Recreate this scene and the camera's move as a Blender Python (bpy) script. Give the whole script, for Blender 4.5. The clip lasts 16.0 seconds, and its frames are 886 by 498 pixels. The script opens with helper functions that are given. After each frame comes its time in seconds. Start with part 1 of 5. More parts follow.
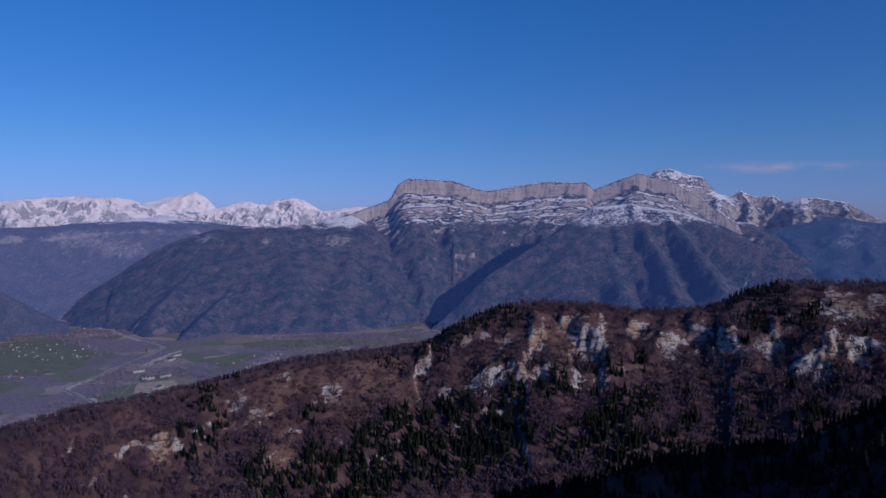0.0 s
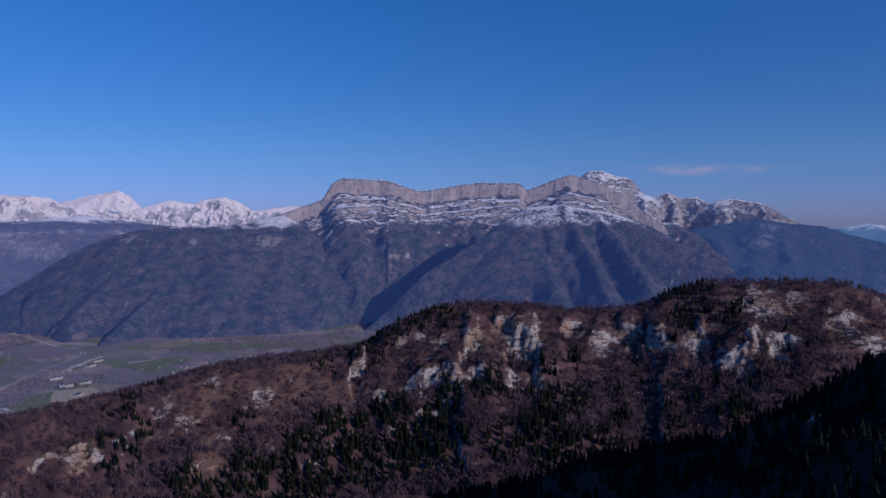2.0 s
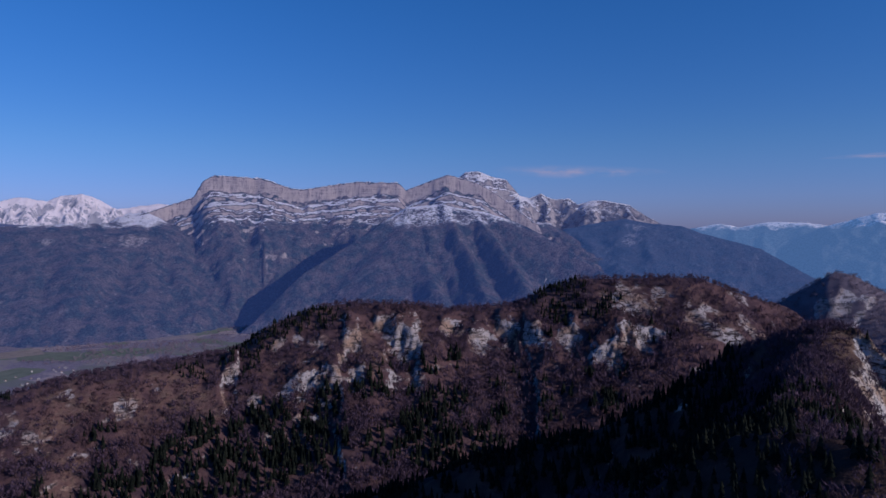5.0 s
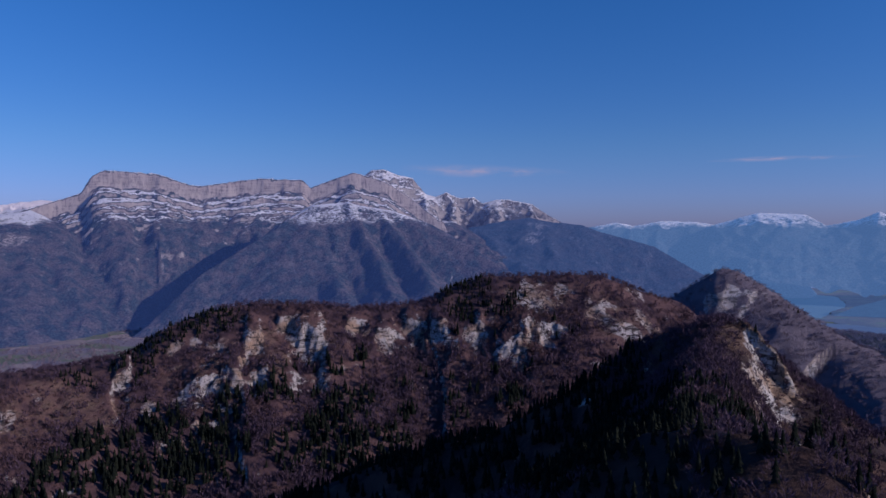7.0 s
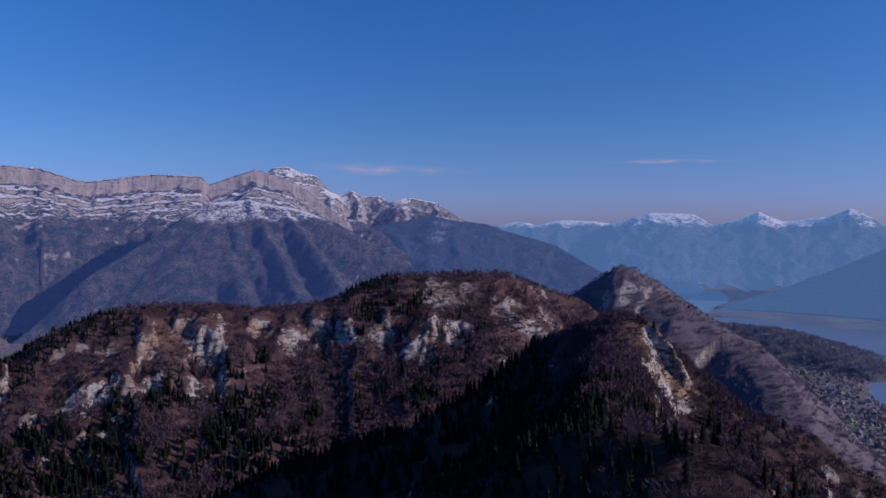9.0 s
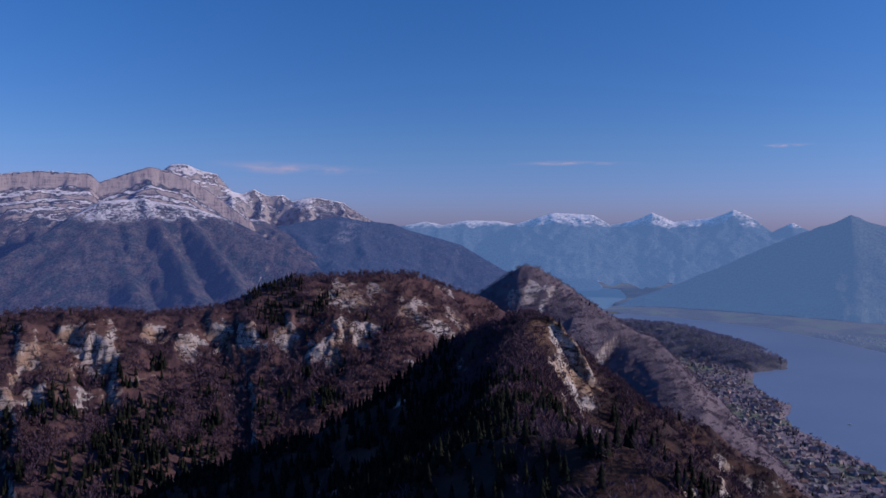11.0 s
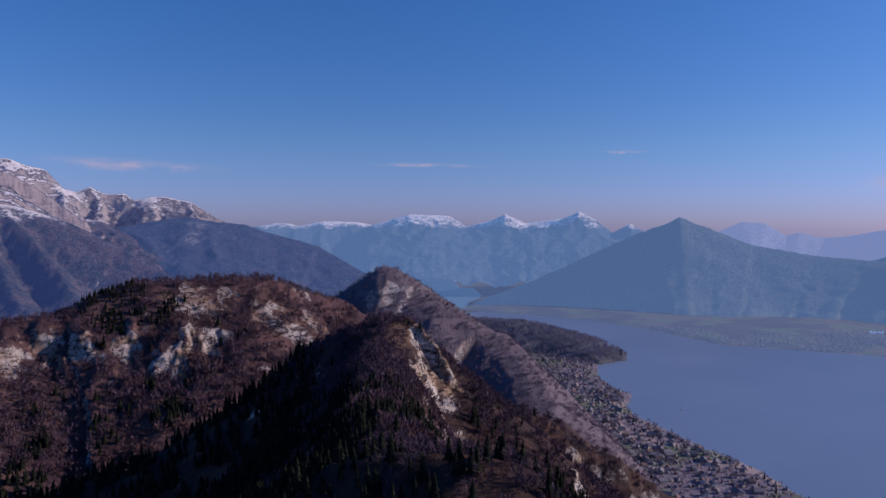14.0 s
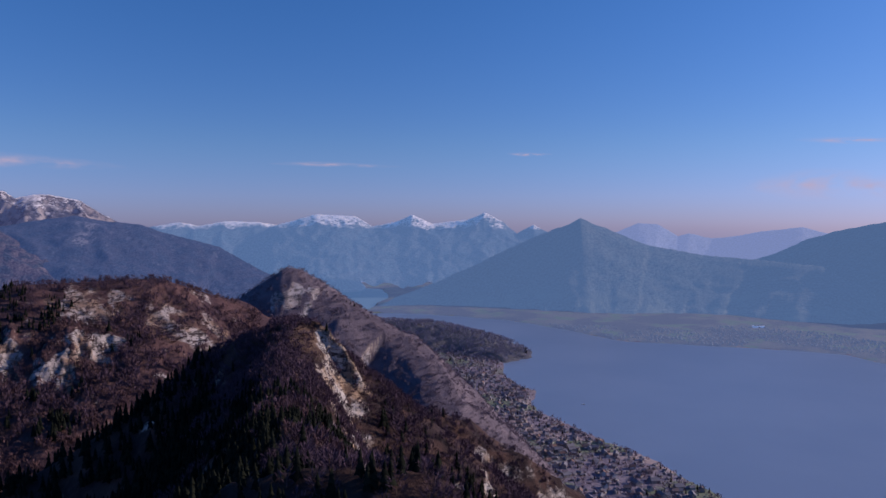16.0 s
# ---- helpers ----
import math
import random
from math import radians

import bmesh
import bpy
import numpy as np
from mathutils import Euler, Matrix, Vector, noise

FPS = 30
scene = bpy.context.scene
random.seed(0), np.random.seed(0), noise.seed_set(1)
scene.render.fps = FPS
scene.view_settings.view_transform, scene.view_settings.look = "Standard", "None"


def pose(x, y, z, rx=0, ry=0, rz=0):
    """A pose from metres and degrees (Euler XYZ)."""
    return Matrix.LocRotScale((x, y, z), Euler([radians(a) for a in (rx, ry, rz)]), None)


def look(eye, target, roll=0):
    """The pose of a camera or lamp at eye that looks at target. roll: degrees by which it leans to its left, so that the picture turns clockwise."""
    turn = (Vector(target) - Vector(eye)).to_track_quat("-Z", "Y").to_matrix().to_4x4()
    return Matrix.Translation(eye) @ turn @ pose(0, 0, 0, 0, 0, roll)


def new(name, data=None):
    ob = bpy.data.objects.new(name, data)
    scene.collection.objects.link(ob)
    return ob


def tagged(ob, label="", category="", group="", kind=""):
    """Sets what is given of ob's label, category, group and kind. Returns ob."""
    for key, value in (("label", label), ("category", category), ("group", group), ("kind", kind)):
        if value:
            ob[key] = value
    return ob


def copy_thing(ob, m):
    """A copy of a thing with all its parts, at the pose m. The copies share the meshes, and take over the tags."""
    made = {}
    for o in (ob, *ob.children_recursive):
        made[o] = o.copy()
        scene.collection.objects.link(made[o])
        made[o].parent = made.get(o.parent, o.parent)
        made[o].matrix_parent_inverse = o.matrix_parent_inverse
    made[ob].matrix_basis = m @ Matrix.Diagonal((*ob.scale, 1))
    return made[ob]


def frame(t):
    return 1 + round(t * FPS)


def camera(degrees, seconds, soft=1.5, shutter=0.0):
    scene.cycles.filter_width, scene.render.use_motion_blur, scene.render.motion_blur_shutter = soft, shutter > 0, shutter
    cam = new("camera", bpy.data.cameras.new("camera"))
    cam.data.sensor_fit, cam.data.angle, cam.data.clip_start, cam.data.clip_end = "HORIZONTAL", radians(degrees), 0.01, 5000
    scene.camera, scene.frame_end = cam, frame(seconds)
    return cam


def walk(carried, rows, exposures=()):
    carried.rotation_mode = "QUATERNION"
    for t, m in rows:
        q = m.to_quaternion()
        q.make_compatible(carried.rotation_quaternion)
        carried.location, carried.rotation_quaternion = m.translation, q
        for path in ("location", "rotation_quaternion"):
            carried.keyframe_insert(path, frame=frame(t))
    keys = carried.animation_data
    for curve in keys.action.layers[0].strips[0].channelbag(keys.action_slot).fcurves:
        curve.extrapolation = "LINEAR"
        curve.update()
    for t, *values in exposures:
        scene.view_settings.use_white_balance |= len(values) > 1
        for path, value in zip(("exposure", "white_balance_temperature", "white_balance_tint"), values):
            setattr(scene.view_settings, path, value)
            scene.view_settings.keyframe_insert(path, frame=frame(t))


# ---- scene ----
cam = camera(64.85, 16.0, soft=1.5)
PATH = [
    (0, pose(0.10, -0.03, 399.94, 88.313, 0.203, 0.000)),
    (0.5, pose(-0.09, 2.05, 399.90, 88.331, 0.186, -1.318)),
    (1, pose(-0.18, 4.13, 399.82, 88.338, 0.171, -2.697)),
    (1.5, pose(-0.20, 6.22, 399.73, 88.334, 0.164, -4.027)),
    (2, pose(-0.13, 8.31, 399.60, 88.317, 0.153, -5.384)),
    (2.5, pose(0.01, 10.38, 399.47, 88.314, 0.153, -6.703)),
    (3, pose(0.21, 12.43, 399.33, 88.312, 0.162, -8.088)),
    (3.5, pose(0.48, 14.46, 399.18, 88.317, 0.170, -9.579)),
    (4, pose(0.80, 16.47, 399.03, 88.310, 0.155, -11.432)),
    (6.5, pose(3.16, 25.91, 398.41, 88.158, 0.038, -21.001)),
    (7, pose(3.75, 27.66, 398.32, 88.131, 0.021, -22.950)),
    (7.5, pose(4.39, 29.37, 398.25, 88.117, -0.001, -24.849)),
    (8, pose(5.06, 31.02, 398.20, 88.096, -0.027, -26.807)),
    (8.5, pose(5.76, 32.63, 398.17, 88.064, -0.056, -28.702)),
    (9, pose(6.50, 34.19, 398.15, 88.031, -0.092, -30.676)),
    (11.5, pose(10.69, 41.29, 398.24, 88.053, -0.132, -40.301)),
    (12, pose(11.63, 42.60, 398.27, 88.054, -0.157, -42.281)),
    (12.5, pose(12.61, 43.87, 398.30, 88.061, -0.165, -44.179)),
    (13, pose(13.62, 45.12, 398.32, 88.085, -0.168, -46.132)),
    (13.5, pose(14.68, 46.35, 398.33, 88.112, -0.165, -48.042)),
    (14, pose(15.78, 47.57, 398.32, 88.150, -0.163, -49.992)),
    (14.5, pose(16.93, 48.78, 398.28, 88.167, -0.171, -51.883)),
    (15, pose(18.13, 49.99, 398.21, 88.187, -0.193, -53.832)),
    (15.5, pose(19.39, 51.21, 398.10, 88.195, -0.227, -55.702)),
    (16, pose(20.70, 52.45, 397.94, 88.215, -0.277, -57.627)),
]
walk(cam, PATH, [(0, -0.28, 5750, 17), (8, -0.1, 5950, 20), (16, 0.16, 6750, 23)])

# ---------------------------------------------------------------- light
SUN_AZIMUTH, SUN_ELEVATION = 134.0, 21.5          # degrees clockwise from +y, above the horizon
world = bpy.data.worlds.new("sky")
scene.world = world
world.use_nodes = True
wn = world.node_tree.nodes
wl = world.node_tree.links
wn.clear()
sky = wn.new("ShaderNodeTexSky")
sky.sky_type, sky.sun_disc = "NISHITA", False
sky.sun_elevation, sky.sun_rotation = radians(SUN_ELEVATION), radians(SUN_AZIMUTH)
sky.altitude, sky.air_density, sky.dust_density, sky.ozone_density = 900.0, 1.0, 0.6, 4.0
hue = wn.new("ShaderNodeHueSaturation")
hue.inputs["Saturation"].default_value = 1.25
# bluer aloft, a rosy haze along the horizon
where = wn.new("ShaderNodeTexCoord")
split = wn.new("ShaderNodeSeparateXYZ")
wl.new(where.outputs["Generated"], split.inputs[0])
rise = wn.new("ShaderNodeMapRange")
rise.interpolation_type = "SMOOTHSTEP"
rise.inputs[1].default_value, rise.inputs[2].default_value = -0.03, 0.13
wl.new(split.outputs[2], rise.inputs[0])
grade = wn.new("ShaderNodeMix")
grade.data_type = "RGBA"
grade.inputs[6].default_value, grade.inputs[7].default_value = (0.53, 0.56, 1.24, 1), (0.77, 0.81, 1.05, 1)
wl.new(rise.outputs[0], grade.inputs[0])
aloft = wn.new("ShaderNodeMapRange")
aloft.interpolation_type = "SMOOTHSTEP"
aloft.inputs[1].default_value, aloft.inputs[2].default_value = 0.05, 0.36
wl.new(split.outputs[2], aloft.inputs[0])
lift = wn.new("ShaderNodeMix")
lift.data_type = "RGBA"
lift.inputs[7].default_value = (1.0, 1.02, 1.22, 1)
wl.new(aloft.outputs[0], lift.inputs[0])
wl.new(grade.outputs[2], lift.inputs[6])
tint = wn.new("ShaderNodeMix")
tint.data_type, tint.blend_type = "RGBA", "MULTIPLY"
tint.inputs[0].default_value = 1.0
wl.new(lift.outputs[2], tint.inputs[7])
back = wn.new("ShaderNodeBackground")
back.inputs[1].default_value = 0.088
wout = wn.new("ShaderNodeOutputWorld")
wl.new(sky.outputs[0], hue.inputs["Color"])
wl.new(hue.outputs[0], tint.inputs[6])
wl.new(tint.outputs[2], back.inputs[0])
wl.new(back.outputs[0], wout.inputs[0])

sun = new("sun", bpy.data.lights.new("sun", "SUN"))
sun.data.energy, sun.data.angle, sun.data.color = 3.7, radians(0.53), (1.0, 0.86, 0.72)
_a, _e = radians(SUN_AZIMUTH), radians(SUN_ELEVATION)
sun.matrix_world = look((math.sin(_a) * math.cos(_e) * 900, math.cos(_a) * math.cos(_e) * 900, math.sin(_e) * 900 + 400), (0, 0, 400))


# ---------------------------------------------------------------- materials
class Nodes:
    """A small writer of node materials."""

    def __init__(self, name, rough=0.9):
        self.mat = bpy.data.materials.new(name)
        self.mat.use_nodes = True
        self.t = self.mat.node_tree
        self.bsdf = self.t.nodes["Principled BSDF"]
        self.bsdf.inputs["Roughness"].default_value = rough
        self.bsdf.inputs["Specular IOR Level"].default_value = 0.15
        self.geo = self.t.nodes.new("ShaderNodeNewGeometry")

    def put(self, socket, value):
        if isinstance(value, bpy.types.NodeSocket):
            self.t.links.new(value, socket)
        elif isinstance(value, tuple) and len(value) == 3 and socket.type == "RGBA":
            socket.default_value = (*value, 1)
        else:
            socket.default_value = value

    def math(self, op, a, b=0.0, c=0.0, clamp=False):
        n = self.t.nodes.new("ShaderNodeMath")
        n.operation, n.use_clamp = op, clamp
        for s, v in zip(n.inputs, (a, b, c)):
            self.put(s, v)
        return n.outputs[0]

    def noise(self, scale, detail=4.0, rough=0.6, squash=(1, 1, 1)):
        m = self.t.nodes.new("ShaderNodeMapping")
        m.inputs["Scale"].default_value = squash
        self.t.links.new(self.geo.outputs["Position"], m.inputs["Vector"])
        n = self.t.nodes.new("ShaderNodeTexNoise")
        self.t.links.new(m.outputs[0], n.inputs["Vector"])
        n.inputs["Scale"].default_value, n.inputs["Detail"].default_value, n.inputs["Roughness"].default_value = 1.0 / scale, detail, rough
        return n.outputs["Fac"]

    def voronoi(self, scale, out="Distance"):
        n = self.t.nodes.new("ShaderNodeTexVoronoi")
        self.t.links.new(self.geo.outputs["Position"], n.inputs["Vector"])
        n.inputs["Scale"].default_value = 1.0 / scale
        return n.outputs[out]

    def ramp(self, value, low, high):
        n = self.t.nodes.new("ShaderNodeMapRange")
        n.interpolation_type = "SMOOTHSTEP"
        self.put(n.inputs[0], value)
        self.put(n.inputs[1], low)
        self.put(n.inputs[2], high)
        return n.outputs[0]

    def mix(self, fac, a, b):
        n = self.t.nodes.new("ShaderNodeMix")
        n.data_type = "RGBA"
        self.put(n.inputs[0], fac)
        self.put(n.inputs[6], a)
        self.put(n.inputs[7], b)
        return n.outputs[2]

    def axis(self, source, k):
        n = self.t.nodes.new("ShaderNodeSeparateXYZ")
        self.t.links.new(self.geo.outputs[source], n.inputs[0])
        return n.outputs[k]

    def bump(self, height, strength, distance):
        n = self.t.nodes.new("ShaderNodeBump")
        n.inputs["Strength"].default_value, n.inputs["Distance"].default_value = strength, distance
        self.t.links.new(height, n.inputs["Height"])
        self.t.links.new(n.outputs[0], self.bsdf.inputs["Normal"])

    def done(self, color, haze_glow=None):
        # A constant blue emission stands in for haze over far surfaces.
        if haze_glow:
            self.bsdf.inputs["Emission Color"].default_value = (*haze_glow, 1)
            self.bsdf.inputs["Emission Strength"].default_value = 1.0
        self.put(self.bsdf.inputs["Base Color"], color)
        return self.mat


def rock_colour(n, light, warm, dark, size):
    """Limestone: pale faces, ochre staining, dark clefts."""
    stain = n.ramp(n.noise(size * 5.0, 5, 0.65), 0.44, 0.60)
    crack = n.ramp(n.noise(size * 0.5, 6, 0.75, (1, 1, 0.45)), 0.38, 0.50)
    ledge = n.ramp(n.noise(size * 0.8, 6, 0.75, (0.3, 0.3, 1.6)), 0.38, 0.50)
    cleft = n.math("MULTIPLY", crack, ledge)
    return n.mix(cleft, dark, n.mix(stain, light, warm))


def hillside(name, soil, litter, grass, light, warm, dark, grain, steep=(0.52, 0.66), ragged=0.3):
    """Leaf litter and dry grass on gentle ground, limestone where it is steep."""
    n = Nodes(name)
    patch = n.ramp(n.noise(grain * 14, 4), 0.42, 0.6)
    fine = n.noise(grain, 5, 0.7)
    ground = n.mix(patch, n.mix(fine, soil, litter), n.mix(fine, litter, grass))
    bare = n.t.nodes.new("ShaderNodeAttribute")
    bare.attribute_name = "bare"
    dry = n.mix(n.ramp(n.noise(grain * 3, 5, 0.7), 0.35, 0.65), grass, tuple(0.55 * c for c in warm))
    ground = n.mix(n.math("MULTIPLY", bare.outputs["Fac"], n.ramp(fine, 0.25, 0.6)), ground, dry)
    rock = rock_colour(n, light, warm, dark, grain * 3)
    up = n.math("ADD", n.axis("Normal", 2), n.math("MULTIPLY", n.math("SUBTRACT", n.noise(grain * 2.4, 6, 0.8), 0.5), ragged))
    slab = n.t.nodes.new("ShaderNodeAttribute")
    slab.attribute_name = "slab"
    up = n.math("SUBTRACT", up, n.math("MULTIPLY", slab.outputs["Fac"], 0.35))
    n.bump(n.noise(grain * 0.8, 6, 0.75), 0.8, grain * 0.9)
    return n.done(n.mix(n.ramp(up, *steep), rock, ground))


def mountain(name, forest, wood, meadow, rock_light, rock_dark, snow, snow_line, grain, haze_glow, steep=(0.5, 0.64), ledge=(0.62, 0.74), open_land=(0.67, 0.72), farmed=160.0):
    """A far mountain: woods below, bare walls, snow lying on what is high and not too steep; a constant emission stands
    in for haze.
    """
    n = Nodes(name)
    fine = n.noise(grain, 5, 0.75)
    stand = n.ramp(n.noise(grain * 7, 6, 0.72), 0.40, 0.60)
    tuft = n.ramp(n.noise(grain * 0.9, 4, 0.8), 0.30, 0.70)
    clearing = n.math("MULTIPLY", n.ramp(n.noise(grain * 15, 4, 0.6), *open_land), n.math("SUBTRACT", 1.0, n.ramp(n.axis("Position", 2), farmed * 0.4, farmed)))
    dark = n.mix(tuft, tuple(c * 0.25 for c in forest), tuple(c * 2.0 for c in forest))
    pale = n.mix(tuft, tuple(c * 0.40 for c in wood), tuple(c * 1.6 for c in wood))
    green = n.mix(clearing, n.mix(stand, dark, pale), meadow)
    strata = n.noise(grain * 2.2, 5, 0.7, (0.25, 0.25, 2.2))
    crack = n.noise(grain * 2.0, 5, 0.7, (1.4, 1.4, 0.22))
    rock = n.mix(n.ramp(n.math("ADD", n.math("MULTIPLY", strata, 0.4), n.math("MULTIPLY", crack, 0.6)), 0.36, 0.54), rock_dark, rock_light)
    nz, z = n.axis("Normal", 2), n.axis("Position", 2)
    body = n.mix(n.ramp(n.math("ADD", nz, n.math("MULTIPLY", n.math("SUBTRACT", fine, 0.5), 0.3)), *steep), rock, green)
    slab = n.t.nodes.new("ShaderNodeAttribute")
    slab.attribute_name = "slab"
    body = n.mix(n.math("MULTIPLY", slab.outputs["Fac"], n.ramp(fine, 0.35, 0.6)), body, rock)
    low, high = snow_line
    height = n.ramp(n.math("ADD", z, n.math("MULTIPLY", n.math("SUBTRACT", n.noise(grain * 9, 5, 0.7), 0.5), (high - low) * 4.0)), low, high)
    lying = n.math("MULTIPLY", height, n.ramp(n.math("ADD", nz, n.math("MULTIPLY", n.math("SUBTRACT", n.noise(grain * 1.6, 5, 0.7, (1, 1, 2)), 0.5), 0.8)), *ledge))
    n.bump(n.noise(grain * 0.7, 5, 0.75), 1.0, min(grain * 2.0, 17.0))
    return n.done(n.mix(lying, body, snow), haze_glow)


LIME, OCHRE, CLEFT = (0.39, 0.36, 0.365), (0.29, 0.20, 0.155), (0.045, 0.036, 0.040)
M_NEAR = hillside("hillside_litter", (0.036, 0.022, 0.030), (0.080, 0.048, 0.060), (0.155, 0.088, 0.078), LIME, OCHRE, CLEFT, 3.0, (0.54, 0.68), 0.6)
# Crag soil and litter darkened further to stand in for the flank's shade.
M_CRAG = hillside("shade_dark_litter", (0.016, 0.011, 0.013), (0.044, 0.028, 0.032), (0.100, 0.056, 0.044), (0.47, 0.44, 0.43), (0.33, 0.23, 0.16), CLEFT, 1.6, (0.46, 0.59), 0.35)
# Dome and point: distance haze put into pale, bluish ground colours.
M_DOME = hillside("hazed_dome_litter", (0.100, 0.085, 0.112), (0.145, 0.122, 0.155), (0.18, 0.15, 0.175), (0.42, 0.40, 0.42), (0.34, 0.28, 0.26), (0.11, 0.10, 0.11), 4.0, (0.44, 0.58), 0.4)
M_POINT = hillside("hazed_point_woods", (0.09, 0.10, 0.13), (0.12, 0.125, 0.15), (0.15, 0.155, 0.17), (0.4, 0.4, 0.42), (0.3, 0.28, 0.28), (0.1, 0.1, 0.12), 6.0)
SNOW = (0.86, 0.84, 0.86)
# Bluish tones and a constant glow put distance haze into these mountains.
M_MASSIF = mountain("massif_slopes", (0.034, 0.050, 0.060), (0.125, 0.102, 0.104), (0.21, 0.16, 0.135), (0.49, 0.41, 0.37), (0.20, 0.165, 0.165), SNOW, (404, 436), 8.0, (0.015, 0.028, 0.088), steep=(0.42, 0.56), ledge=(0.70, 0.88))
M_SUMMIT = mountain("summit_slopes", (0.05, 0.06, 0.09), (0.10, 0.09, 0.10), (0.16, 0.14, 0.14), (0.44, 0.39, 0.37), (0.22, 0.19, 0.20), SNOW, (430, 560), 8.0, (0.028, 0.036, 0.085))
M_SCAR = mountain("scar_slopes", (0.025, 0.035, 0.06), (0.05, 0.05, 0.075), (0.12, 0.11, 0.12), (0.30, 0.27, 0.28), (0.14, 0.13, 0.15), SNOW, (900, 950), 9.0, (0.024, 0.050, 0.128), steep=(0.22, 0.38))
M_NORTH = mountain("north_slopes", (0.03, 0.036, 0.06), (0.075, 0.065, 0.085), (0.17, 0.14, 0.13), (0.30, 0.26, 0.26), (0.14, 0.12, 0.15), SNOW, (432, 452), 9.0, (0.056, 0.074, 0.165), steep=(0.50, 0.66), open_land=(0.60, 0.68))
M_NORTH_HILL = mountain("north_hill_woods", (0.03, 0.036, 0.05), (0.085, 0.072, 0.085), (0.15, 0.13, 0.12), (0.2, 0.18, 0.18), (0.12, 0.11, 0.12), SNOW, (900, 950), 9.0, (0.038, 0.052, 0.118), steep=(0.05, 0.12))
# Rosy snow tint: haze put into its colour as well.
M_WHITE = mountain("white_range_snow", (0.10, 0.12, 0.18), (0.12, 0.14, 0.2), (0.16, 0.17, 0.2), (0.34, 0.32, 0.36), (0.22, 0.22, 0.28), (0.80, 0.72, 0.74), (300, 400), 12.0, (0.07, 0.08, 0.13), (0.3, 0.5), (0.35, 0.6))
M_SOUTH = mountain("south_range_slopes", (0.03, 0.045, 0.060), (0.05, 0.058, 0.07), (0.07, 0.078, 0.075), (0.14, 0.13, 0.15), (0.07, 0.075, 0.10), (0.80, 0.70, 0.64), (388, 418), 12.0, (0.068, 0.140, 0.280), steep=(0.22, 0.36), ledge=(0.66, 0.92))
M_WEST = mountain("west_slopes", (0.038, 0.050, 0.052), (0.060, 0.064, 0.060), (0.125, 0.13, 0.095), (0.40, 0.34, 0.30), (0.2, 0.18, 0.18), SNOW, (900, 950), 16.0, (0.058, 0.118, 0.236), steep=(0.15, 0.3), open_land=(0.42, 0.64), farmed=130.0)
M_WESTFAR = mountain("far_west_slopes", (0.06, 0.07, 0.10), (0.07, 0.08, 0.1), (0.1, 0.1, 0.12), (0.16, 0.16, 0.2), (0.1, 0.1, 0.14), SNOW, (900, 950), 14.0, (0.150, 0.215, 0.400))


def plain_ground():
    n = Nodes("hazed_valley_fields")
    field = n.voronoi(120, "Color")
    s = n.t.nodes.new("ShaderNodeSeparateColor")
    n.t.links.new(field, s.inputs[0])
    woods = n.ramp(n.noise(160, 5, 0.65), 0.46, 0.53)
    fine = n.noise(9, 5, 0.75)
    # Field and wood tones lightened and blued for haze over the valley.
    meadow = n.mix(n.ramp(s.outputs[0], 0.3, 0.7), (0.18, 0.185, 0.18), (0.35, 0.29, 0.295))
    meadow = n.mix(n.ramp(s.outputs[1], 0.62, 0.70), meadow, (0.165, 0.20, 0.15))
    trees = n.mix(n.ramp(fine, 0.3, 0.7), (0.15, 0.14, 0.19), (0.28, 0.24, 0.29))
    n.bump(fine, 0.6, 5.0)
    return n.done(n.mix(woods, meadow, trees))


def lake_water():
    n = Nodes("lake_water", 0.38)
    n.bsdf.inputs["Specular IOR Level"].default_value = 0.5
    n.bump(n.noise(14, 4, 0.6), 0.12, 0.6)
    calm = n.ramp(n.noise(500, 3), 0.35, 0.7)
    # The lightened water colour carries the haze over the lake.
    return n.done(n.mix(calm, (0.160, 0.235, 0.360), (0.188, 0.265, 0.392)))


def hazed_shore_fields():
    n = Nodes("hazed_shore_fields")
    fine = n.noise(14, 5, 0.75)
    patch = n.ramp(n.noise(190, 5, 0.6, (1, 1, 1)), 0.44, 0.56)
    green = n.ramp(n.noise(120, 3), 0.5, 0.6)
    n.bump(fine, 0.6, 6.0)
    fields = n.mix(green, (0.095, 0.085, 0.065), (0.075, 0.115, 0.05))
    # The last colour is a glow standing in for haze over the shore.
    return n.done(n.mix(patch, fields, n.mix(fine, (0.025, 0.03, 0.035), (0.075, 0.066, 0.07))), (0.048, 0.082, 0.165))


def plain(name, low, high, size, rough=0.85, relief_size=0.0):
    """One colour with grain and stains."""
    n = Nodes(name, rough)
    if relief_size:
        n.bump(n.noise(size * 0.5, 5, 0.7), 0.6, relief_size)
    return n.done(n.mix(n.ramp(n.noise(size, 5, 0.65), 0.3, 0.7), low, high))


M_PLAIN, M_WATER = plain_ground(), lake_water()


def foliage(name, dark, light, rough=0.9):
    n = Nodes(name, rough)
    n.bsdf.inputs["Specular IOR Level"].default_value = 0.02
    return n.done(n.mix(n.geo.outputs["Random Per Island"], dark, light))


M_FARSHORE = hazed_shore_fields()
M_TWIG = foliage("bare_twigs", (0.035, 0.024, 0.040), (0.120, 0.082, 0.118))
# In these three, distance haze is put into paler twig colours.
M_TWIG_FAR = foliage("hazed_pale_twigs", (0.14, 0.105, 0.128), (0.27, 0.205, 0.24))
M_TWIG_DOME = foliage("hazed_grey_twigs", (0.125, 0.102, 0.134), (0.235, 0.190, 0.240))
